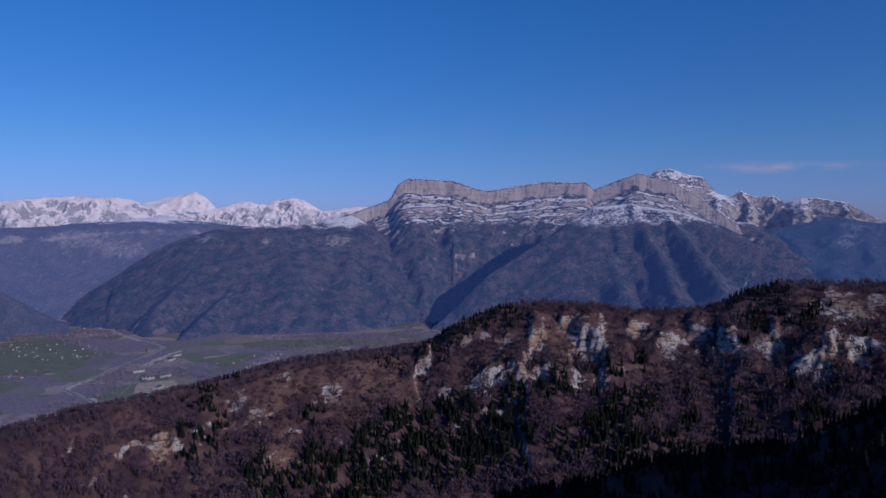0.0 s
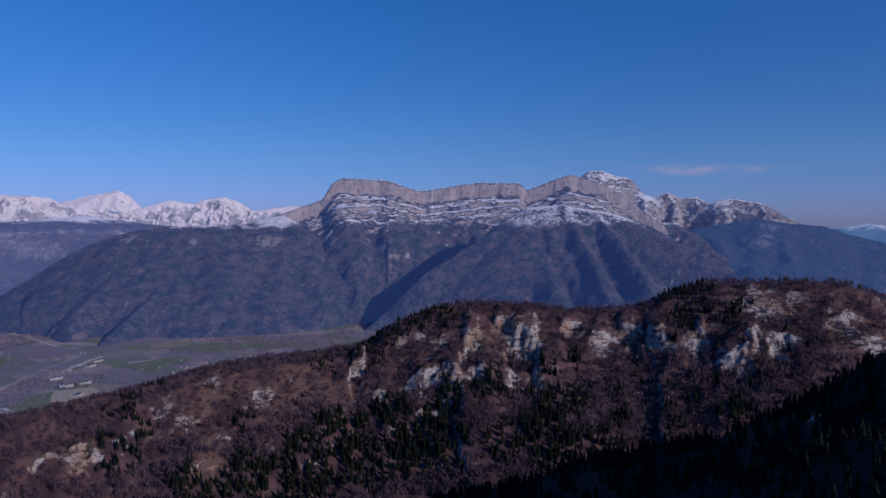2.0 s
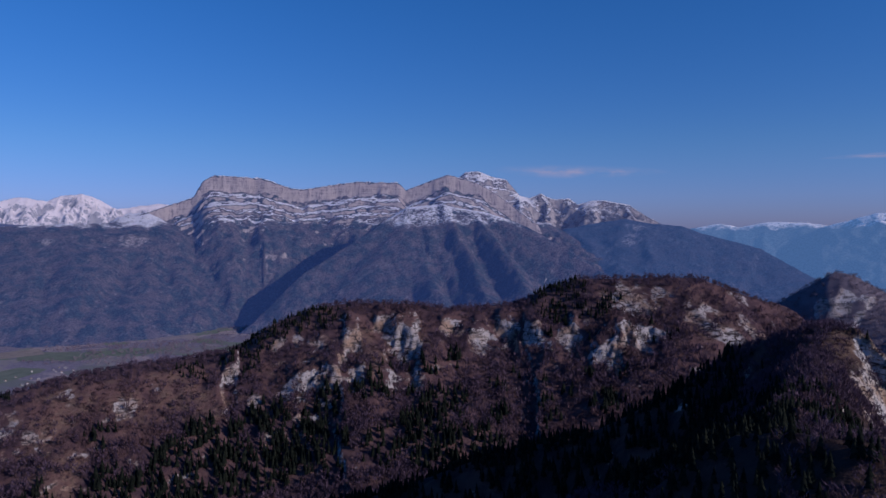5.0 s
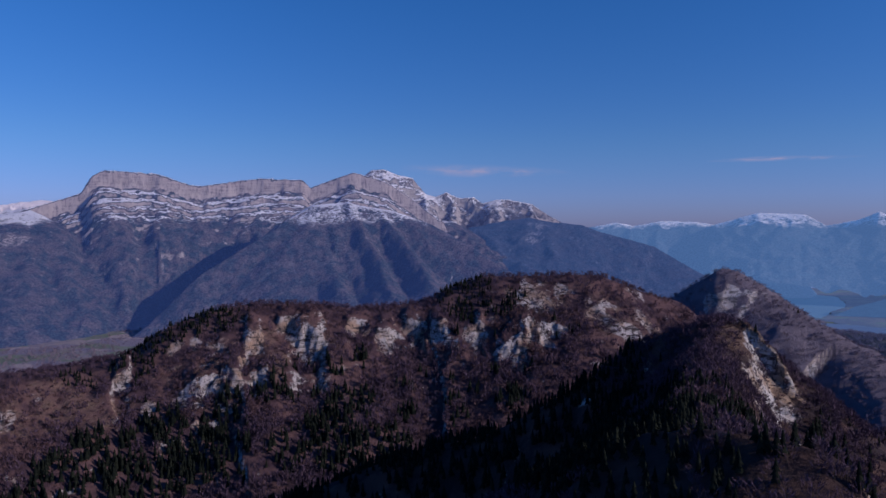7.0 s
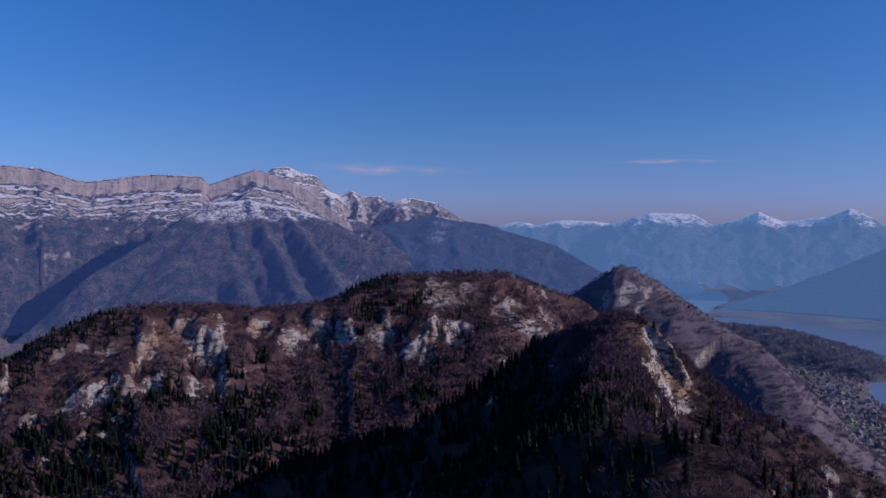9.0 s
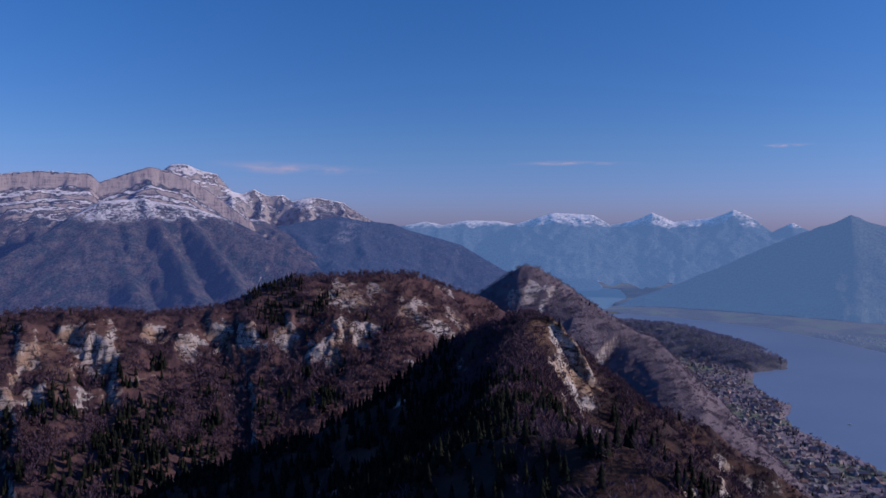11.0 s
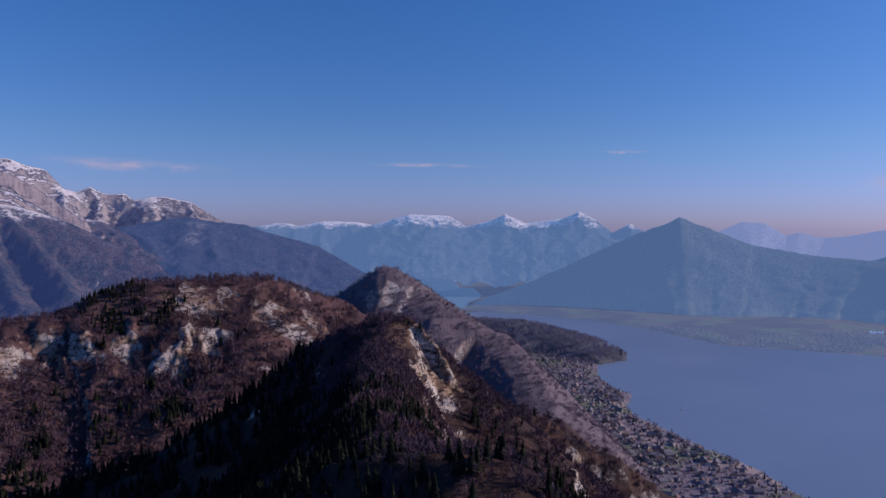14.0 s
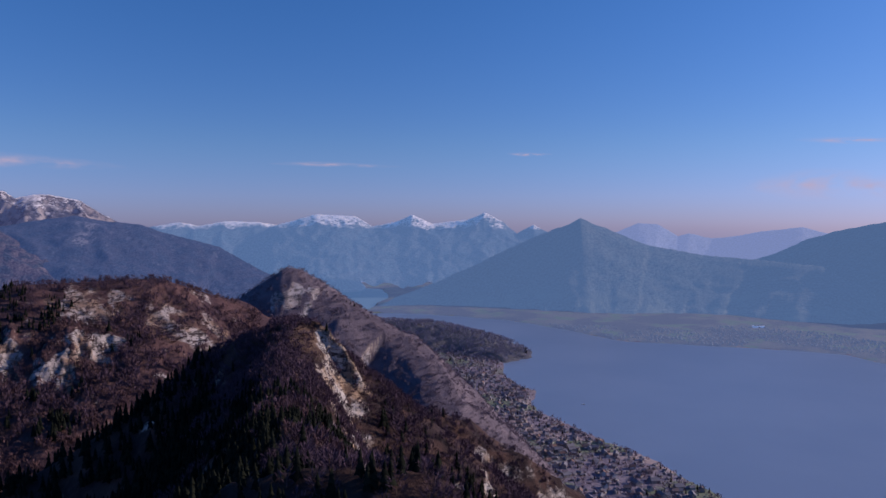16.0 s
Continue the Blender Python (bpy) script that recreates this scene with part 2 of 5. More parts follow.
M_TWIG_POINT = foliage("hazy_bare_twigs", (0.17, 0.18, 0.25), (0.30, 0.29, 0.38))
M_TWIG_DRY = foliage("dry_leaf_twigs", (0.054, 0.033, 0.041), (0.132, 0.081, 0.090))
# Needles near black: deep shade put into the firs' own dark green.
M_NEEDLE = foliage("shade_dark_needles", (0.004, 0.006, 0.006), (0.016, 0.019, 0.014))
M_BARK = foliage("bark", (0.05, 0.035, 0.03), (0.09, 0.07, 0.06))
M_GRAVEL = plain("river_gravel", (0.36, 0.32, 0.31), (0.56, 0.51, 0.49), 8.0)
M_ROAD = plain("pale_road", (0.20, 0.18, 0.18), (0.30, 0.28, 0.27), 6.0)
M_STREAM = plain("stream_water", (0.10, 0.11, 0.135), (0.16, 0.17, 0.19), 20.0, 0.4)
M_MEADOW = plain("green_meadow", (0.125, 0.150, 0.115), (0.18, 0.20, 0.155), 30.0)
M_STUBBLE = plain("stubble_field", (0.21, 0.175, 0.16), (0.31, 0.26, 0.23), 24.0)
M_YARD = plain("bare_yard", (0.34, 0.28, 0.23), (0.48, 0.40, 0.34), 14.0)
# House tones kept low in contrast to stand in for haze.
M_WALLS = [plain("cream_render", (0.23, 0.215, 0.22), (0.34, 0.315, 0.31), 3.0), plain("white_render", (0.48, 0.46, 0.45), (0.62, 0.60, 0.59), 3.0), plain("timber_wall", (0.20, 0.13, 0.09), (0.32, 0.22, 0.15), 2.0)]
M_ROOFS = [plain("brown_tiles", (0.13, 0.10, 0.105), (0.20, 0.16, 0.165), 1.5), plain("grey_slates", (0.14, 0.14, 0.17), (0.22, 0.22, 0.26), 1.5), plain("red_tiles", (0.17, 0.105, 0.09), (0.25, 0.16, 0.14), 1.5)]
M_METAL_ROOF = plain("pale_metal_roof", (0.30, 0.30, 0.32), (0.44, 0.44, 0.46), 12.0, 0.6)
M_GLASS = plain("dark_window_glass", (0.02, 0.025, 0.03), (0.04, 0.045, 0.05), 2.0, 0.1)
M_PAINT = plain("white_boat_paint", (0.72, 0.72, 0.72), (0.82, 0.82, 0.82), 1.0, 0.3)

# ---------------------------------------------------------------- the plan, in metres, placed to fit the camera's view: crest lines (x, y, height)
NEAR_CREST = [(-583, 788, 141), (-534, 833, 156), (-488, 873, 166), (-433, 907, 173), (-371, 939, 180), (-305, 973, 191), (-233, 1003, 207), (-154, 1028, 215), (-73, 1058, 215), (-21, 1070, 224), (31, 1080, 256), (85, 1087, 277), (146, 1085, 285), (232, 1075, 282), (292, 1071, 272), (358, 1061, 275), (407, 1054, 280), (437, 1042, 298), (496, 1026, 318), (541, 1015, 318), (650, 973, 320), (685, 973, 319), (741, 969, 297), (824, 966, 274), (856, 965, 246)]
CRAG_CREST = [(320, 352, 342), (312, 331, 344), (266, 297, 336), (228, 259, 334), (188, 222, 336), (158, 189, 342), (125, 143, 348), (95, 112, 351), (60, 80, 349), (20, 40, 342)]
BUTTRESS = [(313, 326, 346), (314, 311, 339), (315, 296, 325), (313, 284, 308), (309, 278, 290), (304, 272, 275), (298, 266, 259)]
NEAR_HUMP = [(100, 149, 351), (99, 141, 357), (102, 130, 360), (105, 118, 361), (109, 110, 360), (113, 106, 357), (116, 103, 351)]
CRAG_SPUR = [(309, 334, 343), (292, 358, 335), (280, 375, 323), (271, 386, 312), (252, 409, 291), (235, 430, 273), (209, 454, 255), (166, 493, 235), (124, 520, 212), (52, 558, 180)]
LOWER_CREST = [(407, 355, 236), (431, 358, 243), (476, 348, 254), (488, 332, 246), (492, 307, 225), (479, 289, 192)]
DOME_CREST = [(877, 1091, 243), (914, 1061, 268), (941, 1023, 300), (960, 992, 323), (974, 964, 318), (989, 919, 290), (997, 865, 260), (1023, 776, 211), (995, 711, 181), (958, 659, 156), (916, 613, 134)]
POINT_CREST = [(1874, 1655, 56), (1986, 1518, 70), (2026, 1378, 69), (2013, 1212, 53), (1963, 1100, 31)]
MASSIF_WEST = [(-1692, 3064, 34), (-1603, 3111, 114), (-1499, 3163, 186), (-1316, 3222, 312), (-1171, 3256, 374), (-1024, 3294, 408), (-773, 3362, 418), (-624, 3444, 426), (-468, 3529, 469)]
MASSIF_WALL = [(-470, 3549, 476), (-359, 3582, 516), (-272, 3590, 554), (-231, 3593, 627), (-185, 3595, 656), (48, 3600, 646), (193, 3595, 596), (251, 3591, 593), (508, 3564, 634), (717, 3528, 631), (758, 3519, 590), (839, 3501, 626), (971, 3467, 671), (1130, 3439, 626), (1285, 3406, 522), (1404, 3358, 425)]
PYRAMID_WEST = [(649, 2959, 490), (406, 2849, 351), (192, 2755, 226), (35, 2689, 122), (-104, 2585, 15)]
PYRAMID_EAST = [(649, 2959, 490), (773, 2929, 498), (955, 2838, 467), (1096, 2730, 406), (1208, 2588, 317), (1288, 2421, 224), (1339, 2242, 148)]
PYRAMID_SPURS = [
    [(670, 2945, 476), (650, 2664, 300), (630, 2310, 125)],
    [(914, 2852, 472), (932, 2579, 322), (926, 2255, 168)],
    [(793, 2915, 503), (800, 2623, 322), (782, 2263, 148)],
]
MASSIF_SPURS = [
    [(-621, 3424, 415), (-777, 3053, 266), (-869, 2714, 127), (-902, 2385, 24)],
    [(-345, 3443, 392), (-465, 3115, 237), (-605, 2713, 71), (-691, 2465, 1)],
    [(-137, 3457, 408), (-125, 3148, 234), (-210, 2742, 55)],
    [(158, 3476, 398), (161, 3246, 293), (38, 2950, 160)],
    [(-873, 3327, 402), (-1046, 2971, 246), (-1068, 2632, 114), (-1051, 2487, 25)],
]
SUMMIT_CREST = [(1066, 4166, 653), (1221, 4123, 706), (1267, 4109, 738), (1327, 4090, 746), (1416, 4060, 710), (1503, 4029, 691), (1574, 4002, 592), (1630, 3979, 575), (1684, 3956, 606), (1765, 3921, 572), (1843, 3885, 576), (1894, 3860, 538), (1968, 3823, 561), (2040, 3785, 559), (2156, 3720, 532), (2256, 3661, 455), (2372, 3587, 381), (2471, 3519, 295)]
SCAR_CREST = [(1416, 3634, 225), (1638, 3540, 386), (1821, 3449, 431), (1934, 3387, 445), (2043, 3322, 421), (2180, 3234, 405), (2268, 3173, 368), (2392, 3081, 323), (2489, 3003, 288), (2547, 2887, 218), (2627, 2745, 133)]
NORTH_HILL = [(-1762, 2404, 318), (-1654, 2598, 173), (-1552, 2637, 101), (-1433, 2613, 33), (-1322, 2513, 5)]
NORTH_PLATEAU = [(-2503, 3310, 427), (-2224, 3504, 410), (-2010, 3631, 421), (-1895, 3692, 441), (-1774, 3752, 442), (-1540, 3854, 473), (-1375, 3916, 448), (-1232, 3963, 426), (-930, 4044, 402), (-749, 4133, 385)]
WHITE_RANGE = [(-2896, 3638, 527), (-2704, 3783, 577), (-2490, 3927, 563), (-2349, 4013, 579), (-2212, 4090, 598), (-2040, 4179, 592), (-1886, 4250, 591), (-1809, 4284, 533), (-1695, 4330, 520), (-1541, 4387, 496), (-1428, 4425, 536), (-1279, 4471, 577), (-1144, 4507, 559), (-1075, 4524, 585), (-970, 4548, 604), (-864, 4569, 568), (-793, 4582, 513), (-537, 4619, 550), (-314, 4639, 524)]
WHITE_SUMMIT = [(-1984, 4349, 522), (-1850, 4408, 573), (-1773, 4439, 602), (-1678, 4476, 618), (-1598, 4505, 641), (-1533, 4527, 605), (-1468, 4549, 533), (-1351, 4585, 459)]
SOUTH_RANGE_FAR = [(2503, 4096, 355), (2730, 3948, 391), (2878, 3841, 424), (2959, 3779, 400), (3094, 3670, 433), (3253, 3529, 428), (3358, 3429, 402), (3513, 3271, 366)]
SOUTH_RANGE = [(2813, 3703, 154), (3048, 3512, 294), (3202, 3372, 395), (3403, 3169, 480), (3571, 2978, 467), (3641, 2893, 405), (3731, 2775, 432), (3796, 2685, 481), (3870, 2578, 422), (3941, 2468, 438), (3999, 2373, 453), (4051, 2283, 498), (4108, 2178, 439), (4151, 2096, 361), (4199, 1997, 418), (4235, 1920, 374), (4296, 1779, 301)]
WEST_MOUNT = [(2736, 2182, -7), (2885, 2153, 41), (3085, 2043, 109), (3296, 1891, 209), (3441, 1727, 316), (3564, 1583, 393), (3600, 1500, 421), (3621, 1450, 455), (3645, 1388, 419), (3676, 1304, 386), (3739, 1108, 306), (3761, 825, 261), (3755, 584, 245), (3687, 308, 230)]
WEST_HILL = [(4171, 818, 191), (4200, 647, 233), (4206, 535, 276), (4198, 426, 336), (4191, 269, 389), (4150, 51, 436), (4097, -158, 457), (3976, -437, 441)]
WEST_FAR = [(4518, 1708, 299), (4568, 1570, 372), (4613, 1433, 432), (4648, 1313, 425), (4680, 1193, 348), (4697, 1126, 367), (4727, 992, 336), (4753, 860, 351), (4779, 700, 385), (4806, 482, 410), (4817, 360, 377), (4828, 126, 319)]
LAKE_SHORE = [(1090, 236), (1168, 328), (1262, 451), (1343, 595), (1409, 694), (1574, 761), (1591, 810), (1682, 913), (1862, 1001), (2096, 1149), (2305, 1382), (2429, 1644), (2452, 1865), (2505, 2066), (2612, 1985), (2681, 1811), (2695, 1412), (2582, 1107), (2425, 830), (2494, 559), (2559, 306), (2569, 146), (2451, 43), (2377, -129), (1866, -274), (1114, -145), (892, -20), (949, 110)]
UPPER_LAKE = [(2518, 2355), (2683, 2158), (2953, 2307), (3226, 2443), (3577, 2768), (3580, 3131), (3207, 3083)]
NEAR_OUTCROPS = [(-345, 853, 137, 18, 27, 36), (-29, 1009, 199, 12, 38, 50), (76, 958, 193, 19, 39, 51), (103, 951, 203, 13, 35, 46), (134, 949, 206, 14, 28, 38), (135, 1004, 238, 17, 38, 51), (187, 1028, 255, 18, 31, 41), (209, 990, 230, 28, 53, 70), (289, 1013, 250, 23, 30, 39), (326, 995, 240, 23, 31, 41), (367, 994, 247, 19, 34, 45), (391, 959, 247, 16, 30, 39), (445, 929, 246, 9, 30, 40), (469, 876, 225, 22, 39, 51), (498, 894, 251, 15, 36, 47), (520, 877, 242, 34, 29, 38)]
CRAG_OUTCROPS = [(363, 236, 260, 9, 16, 24), (318, 227, 264, 9, 14, 14)]
CONIFER_ZONES = [(11, 1073, 42), (53, 1068, 36), (95, 1057, 24), (-14, 1036, 29), (-54, 904, 40), (9, 927, 32), (-12, 858, 49), (-86, 879, 36), (43, 880, 36), (89, 914, 22), (158, 924, 30), (229, 929, 31), (271, 950, 21), (201, 879, 19), (228, 855, 16), (-319, 928, 22), (-292, 902, 28), (-303, 863, 33), (-298, 975, 21), (-310, 847, 29), (-170, 909, 19), (-159, 844, 25), (-82, 1017, 23), (454, 1014, 36), (453, 969, 24), (411, 938, 12), (489, 949, 19), (516, 958, 16), (456, 905, 13), (378, 872, 18), (392, 843, 14), (428, 854, 9), (466, 834, 9), (313, 895, 15), (304, 850, 25), (358, 817, 25), (421, 796, 22), (82, 848, 35), (147, 823, 30), (212, 806, 41), (-103, 845, 34), (-209, 824, 28)]
NEAR_SLABS = [(-219, 966, 14), (-157, 952, 15), (-281, 921, 10), (-252, 916, 9), (4, 959, 12), (41, 956, 16), (34, 1035, 10), (64, 1030, 10), (126, 1047, 11), (431, 929, 23), (469, 938, 10), (556, 884, 15), (553, 961, 39), (588, 955, 15), (629, 883, 33), (645, 850, 32), (702, 873, 28), (730, 940, 20), (555, 802, 18), (538, 949, 16), (-345, 849, 9), (-29, 1005, 10), (76, 954, 15), (103, 947, 10), (134, 945, 11), (135, 1000, 14), (187, 1024, 14), (209, 986, 22), (289, 1009, 18), (326, 991, 18), (367, 990, 15), (391, 955, 13), (445, 925, 8), (469, 872, 18), (498, 890, 12), (520, 873, 27)]
CRAG_SLABS = [(313, 311, 10), (313, 305, 11), (312, 299, 14), (305, 288, 15), (301, 280, 14), (295, 271, 13), (284, 289, 8), (295, 290, 10), (290, 264, 8), (361, 238, 6), (481, 307, 6), (352, 231, 5), (334, 252, 3), (325, 234, 5), (326, 237, 3)]
SCAR_SLABS = [(1936, 3269, 43), (1873, 3198, 48), (1820, 3143, 41)]
MASSIF_SLABS = [(-512, 3256, 59), (-462, 3273, 37), (-1088, 3205, 38), (-808, 3176, 27)]
NORTH_SLABS = [(-1788, 3427, 56), (-1712, 3439, 56), (-1628, 3440, 56), (-1554, 3428, 49), (-1508, 3452, 37), (-1855, 3396, 44)]
# Low firs on the ridge: real woods, thickened to stand in for shade.
LOW_SHADE_FIRS = [(238, 886, 45), (197, 850, 57), (270, 805, 41), (277, 957, 21), (357, 837, 19), (208, 921, 23), (347, 912, 13)]
DOME_SLABS = [(905, 935, 26), (925, 926, 24), (948, 918, 20), (975, 905, 12), (890, 950, 14)]
DRY_ZONES = [(-215, 964, 32), (-158, 959, 35), (-103, 981, 36), (-57, 953, 31), (-35, 964, 20), (-209, 876, 22), (-196, 847, 28), (-348, 856, 30), (48, 962, 27), (80, 985, 24), (159, 978, 36), (217, 1000, 33), (148, 1007, 25), (552, 959, 36), (573, 934, 36), (631, 876, 52), (655, 851, 44), (-232, 919, 31)]
CRAG_DRY = [(301, 318, 14), (285, 307, 12), (300, 309, 10), (290, 325, 9), (305, 290, 10), (296, 268, 9)]
HOLLOW = [(430, 3400), (300, 3200), (120, 2950), (-40, 2700), (-160, 2500)]
GULLIES = [
    [(-249, 3474), (-214, 3068), (-184, 2794)],
    [(-47, 3445), (-25, 3301), (-30, 2884)],
    [(-360, 3252), (-293, 2897), (-259, 2692)],
    [(-143, 3296), (-148, 2952), (-121, 2739)],
    [(97, 3394), (53, 3054), (30, 2784)],
    [(672, 2878), (672, 2701), (648, 2555), (713, 2323)],
    [(760, 2817), (752, 2641), (753, 2439), (760, 2243)],
    [(850, 2791), (874, 2576), (881, 2327)],
    [(939, 2767), (994, 2622), (1059, 2473)],
    [(-525, 2927), (-559, 2670), (-577, 2489)],
    [(-761, 3107), (-707, 2719), (-670, 2468)],
    [(-473, 3245), (-490, 2843), (-474, 2522)],
]
RIVER = [(-764, 1523), (-837, 1590), (-919, 1665), (-910, 1758), (-899, 1854), (-907, 1978), (-898, 2083), (-899, 2241), (-985, 2342), (-1109, 2467), (-1228, 2605), (-1348, 2743), (-1456, 2777), (-1610, 2972)]
GRAVEL_BARS = [
    [(-824, 2187), (-832, 2091), (-843, 2002), (-831, 1936)],
    [(-1030, 2366), (-1141, 2493), (-1284, 2664), (-1368, 2727)],
    [(-904, 1647), (-904, 1719), (-901, 1784)],
    [(-1369, 2651), (-1318, 2680), (-1241, 2678)],
    [(-803, 1574), (-767, 1533), (-747, 1484)],
]
VALLEY_ROADS = [
    [(-827, 1890), (-795, 1803), (-771, 1711), (-745, 1595)],
    [(-701, 1934), (-635, 1887), (-585, 1827)],
    [(-910, 2021), (-836, 1905), (-786, 1845), (-712, 1801)],
]
MEADOWS = [
    [(-1492, 2336), (-1387, 2454), (-1103, 2168), (-1005, 1945), (-1070, 1812), (-1160, 1813)],
    [(-1129, 1766), (-1044, 1719), (-1033, 1614)],
    [(-716, 2022), (-623, 2159), (-540, 2109), (-607, 1937)],
    [(-703, 2438), (-511, 2373), (-516, 2228), (-653, 2263)],
]
STUBBLES = [
    [(-765, 2415), (-657, 2489), (-605, 2363), (-719, 2297)],
    [(-714, 1806), (-637, 1778), (-631, 1701), (-696, 1727)],
]
YARD = [(-726, 1609), (-760, 1728), (-692, 1752), (-656, 1701), (-680, 1620)]
VALLEY_VILLAGES = [(-1286, 2243, 160), (-1165, 2121, 102), (-1269, 2670, 130), (-509, 2053, 87), (-591, 1937, 72), (-1129, 1812, 72)]
WORKS = [(-758, 1779), (-820, 1864), (-728, 1806), (-809, 2095), (-798, 2023), (-685, 1665)]
FAR_TOWN = [(2615, 1156, 60), (2485, 808, 110), (2636, 727, 120), (2592, 559, 120), (2815, 464, 160), (2784, 275, 160), (2719, 119, 140), (2622, 1006, 90)]
BOAT = (1510, 619)
GLINT = (2958, 461)
CUTTING = [(912, 518), (902, 503), (899, 493), (902, 476)]
CLOUDS = [(1599, 4589, 804, 2676, 4056, 753, 52), (3330, 3539, 818, 3940, 2845, 815, 20), (4828, 556, 951, 4858, -135, 910, 24), (4781, 870, 661, 4850, -296, 633, 110), (4300, 2264, 903, 4445, 1964, 897, 16)]
# Firs set where the hump lies in black shade, standing in for it.
HUMP_SHADE_ZONES = [(97, 175, 13), (100, 164, 13), (101, 154, 13), (101, 146, 13)]


# ---------------------------------------------------------------- relief
_rng = np.random.RandomState(7)
_LATTICE = _rng.rand(256, 256)


def value_noise(x, y):
    i, j = np.floor(x).astype(int), np.floor(y).astype(int)
    u, v = x - i, y - j
    u, v = u * u * (3 - 2 * u), v * v * (3 - 2 * v)
    a, b = _LATTICE[i % 256, j % 256], _LATTICE[(i + 1) % 256, j % 256]
    c, d = _LATTICE[i % 256, (j + 1) % 256], _LATTICE[(i + 1) % 256, (j + 1) % 256]
    return (a * (1 - u) + b * u) * (1 - v) + (c * (1 - u) + d * u) * v - 0.5


def fbm(x, y, size, octaves=5, gain=0.5, ridged=False):
    """Fractal noise about zero, its largest forms of the given size in metres."""
    out, amp = np.zeros_like(x), 1.0
    for k in range(octaves):
        s = size / 2.03 ** k
        v = value_noise(x / s + 17.3 * k, y / s + 5.1 * k)
        out += amp * (0.25 - np.abs(v) * 1.4 if ridged else v)
        amp *= gain
    return out


class Ridge:
    """A crest line with a profile to its right and to its left: rows of (distance, drop)."""

    def __init__(self, line, right, left, rough=0.0, size=60.0, gully=0.0, soft=0.0, reach=100.0, jag=0.0):
        self.line = np.array(line, float)
        self.soft, self.reach, self.jag = soft, reach, jag
        self.right, self.left = np.array(right, float), np.array(left, float)
        self.rough, self.size, self.gully = rough, size, gully

    def height(self, x, y):
        best = np.full(x.shape, 1e18)
        crest, side, along = np.zeros_like(x), np.zeros_like(x), np.zeros_like(x)
        run = 0.0
        for a, b in zip(self.line[:-1], self.line[1:]):
            d = b[:2] - a[:2]
            n2 = max(d @ d, 1e-6)
            k = np.clip(((x - a[0]) * d[0] + (y - a[1]) * d[1]) / n2, 0, 1)
            q = (x - a[0] - k * d[0]) ** 2 + (y - a[1] - k * d[1]) ** 2
            near = q < best
            best = np.where(near, q, best)
            crest = np.where(near, a[2] + k * (b[2] - a[2]), crest)
            side = np.where(near, (d[0] * (y - a[1]) - d[1] * (x - a[0])) / n2 ** 0.5 / np.sqrt(q + 1e-6), side)
            along = np.where(near, run + k * n2 ** 0.5, along)
            run += n2 ** 0.5
        dist = np.sqrt(best)
        if self.soft:
            # away from the crest its teeth even out
            seg = np.hypot(*np.diff(self.line[:, :2], axis=0).T)
            s = np.concatenate([[0], np.cumsum(seg)])
            fine = np.linspace(0, s[-1], 400)
            z = np.interp(fine, s, self.line[:, 2])
            w = np.exp(-0.5 * ((fine[:, None] - fine[None, :]) / self.soft) ** 2)
            even = (w @ z) / w.sum(1)
            k = np.clip(dist / self.reach, 0, 1)
            k = k * k * (3 - 2 * k)
            crest = crest * (1 - k) + np.interp(along, fine, even) * k
        if self.gully:
            w = value_noise(along / 95.0 + 3.1, dist / 900.0) + 0.5 * value_noise(along / 41.0, dist / 500.0 + 9)
            dist = dist * (1 + self.gully * w)
        if self.jag:
            dist = np.maximum(0, dist + self.jag * fbm(x, y, self.jag * 3, 4) * np.clip(dist / 12, 0, 1))
        out = []
        for table in (self.right, self.left):
            far = table[-1, 1] + (dist - table[-1, 0]) * ((table[-1, 1] - table[-2, 1]) / (table[-1, 0] - table[-2, 0]))
            out.append(np.where(dist > table[-1, 0], far, np.interp(dist, table[:, 0], table[:, 1])))
        k = np.clip(0.5 - 0.5 * side * 1.15, 0, 1)
        drop = out[0] * k + out[1] * (1 - k)
        fade = np.clip(dist / (self.size * 0.8), 0.12, 1.0)
        return crest - drop + self.rough * fade * fbm(x, y, self.size, 6, 0.52, True)


class Outcrop:
    """A step in a hillside: where it crosses the given height it stands up as a wall."""

    def __init__(self, x, y, z, wide, tall, deep=70.0):
        self.at = (x, y, z, wide, tall, deep)

    def carve(self, h, x, y):
        ox, oy, oz, wide, tall, deep = self.at
        n = math.hypot(ox, oy)
        u, v = ((x - ox) * oy - (y - oy) * ox) / n, ((x - ox) * ox + (y - oy) * oy) / n
        v = np.where(v < 0, v / (deep * 1.7), v / deep)
        mask = np.clip(1.4 * (1.0 - (u / wide) ** 2 - v ** 2) + 0.9 * fbm(x, y, wide * 0.4 + 7, 4), 0, 1)
        level = oz + tall * (0.25 * fbm(x, y, 40, 4) + 0.3 * fbm(x + 50, y, 13, 3))
        above = 0.5 + 0.5 * np.tanh((h - level) / (tall * 0.07 + 0.8))
        return h + mask * tall * (0.30 * above - 0.22 * (1 - above))


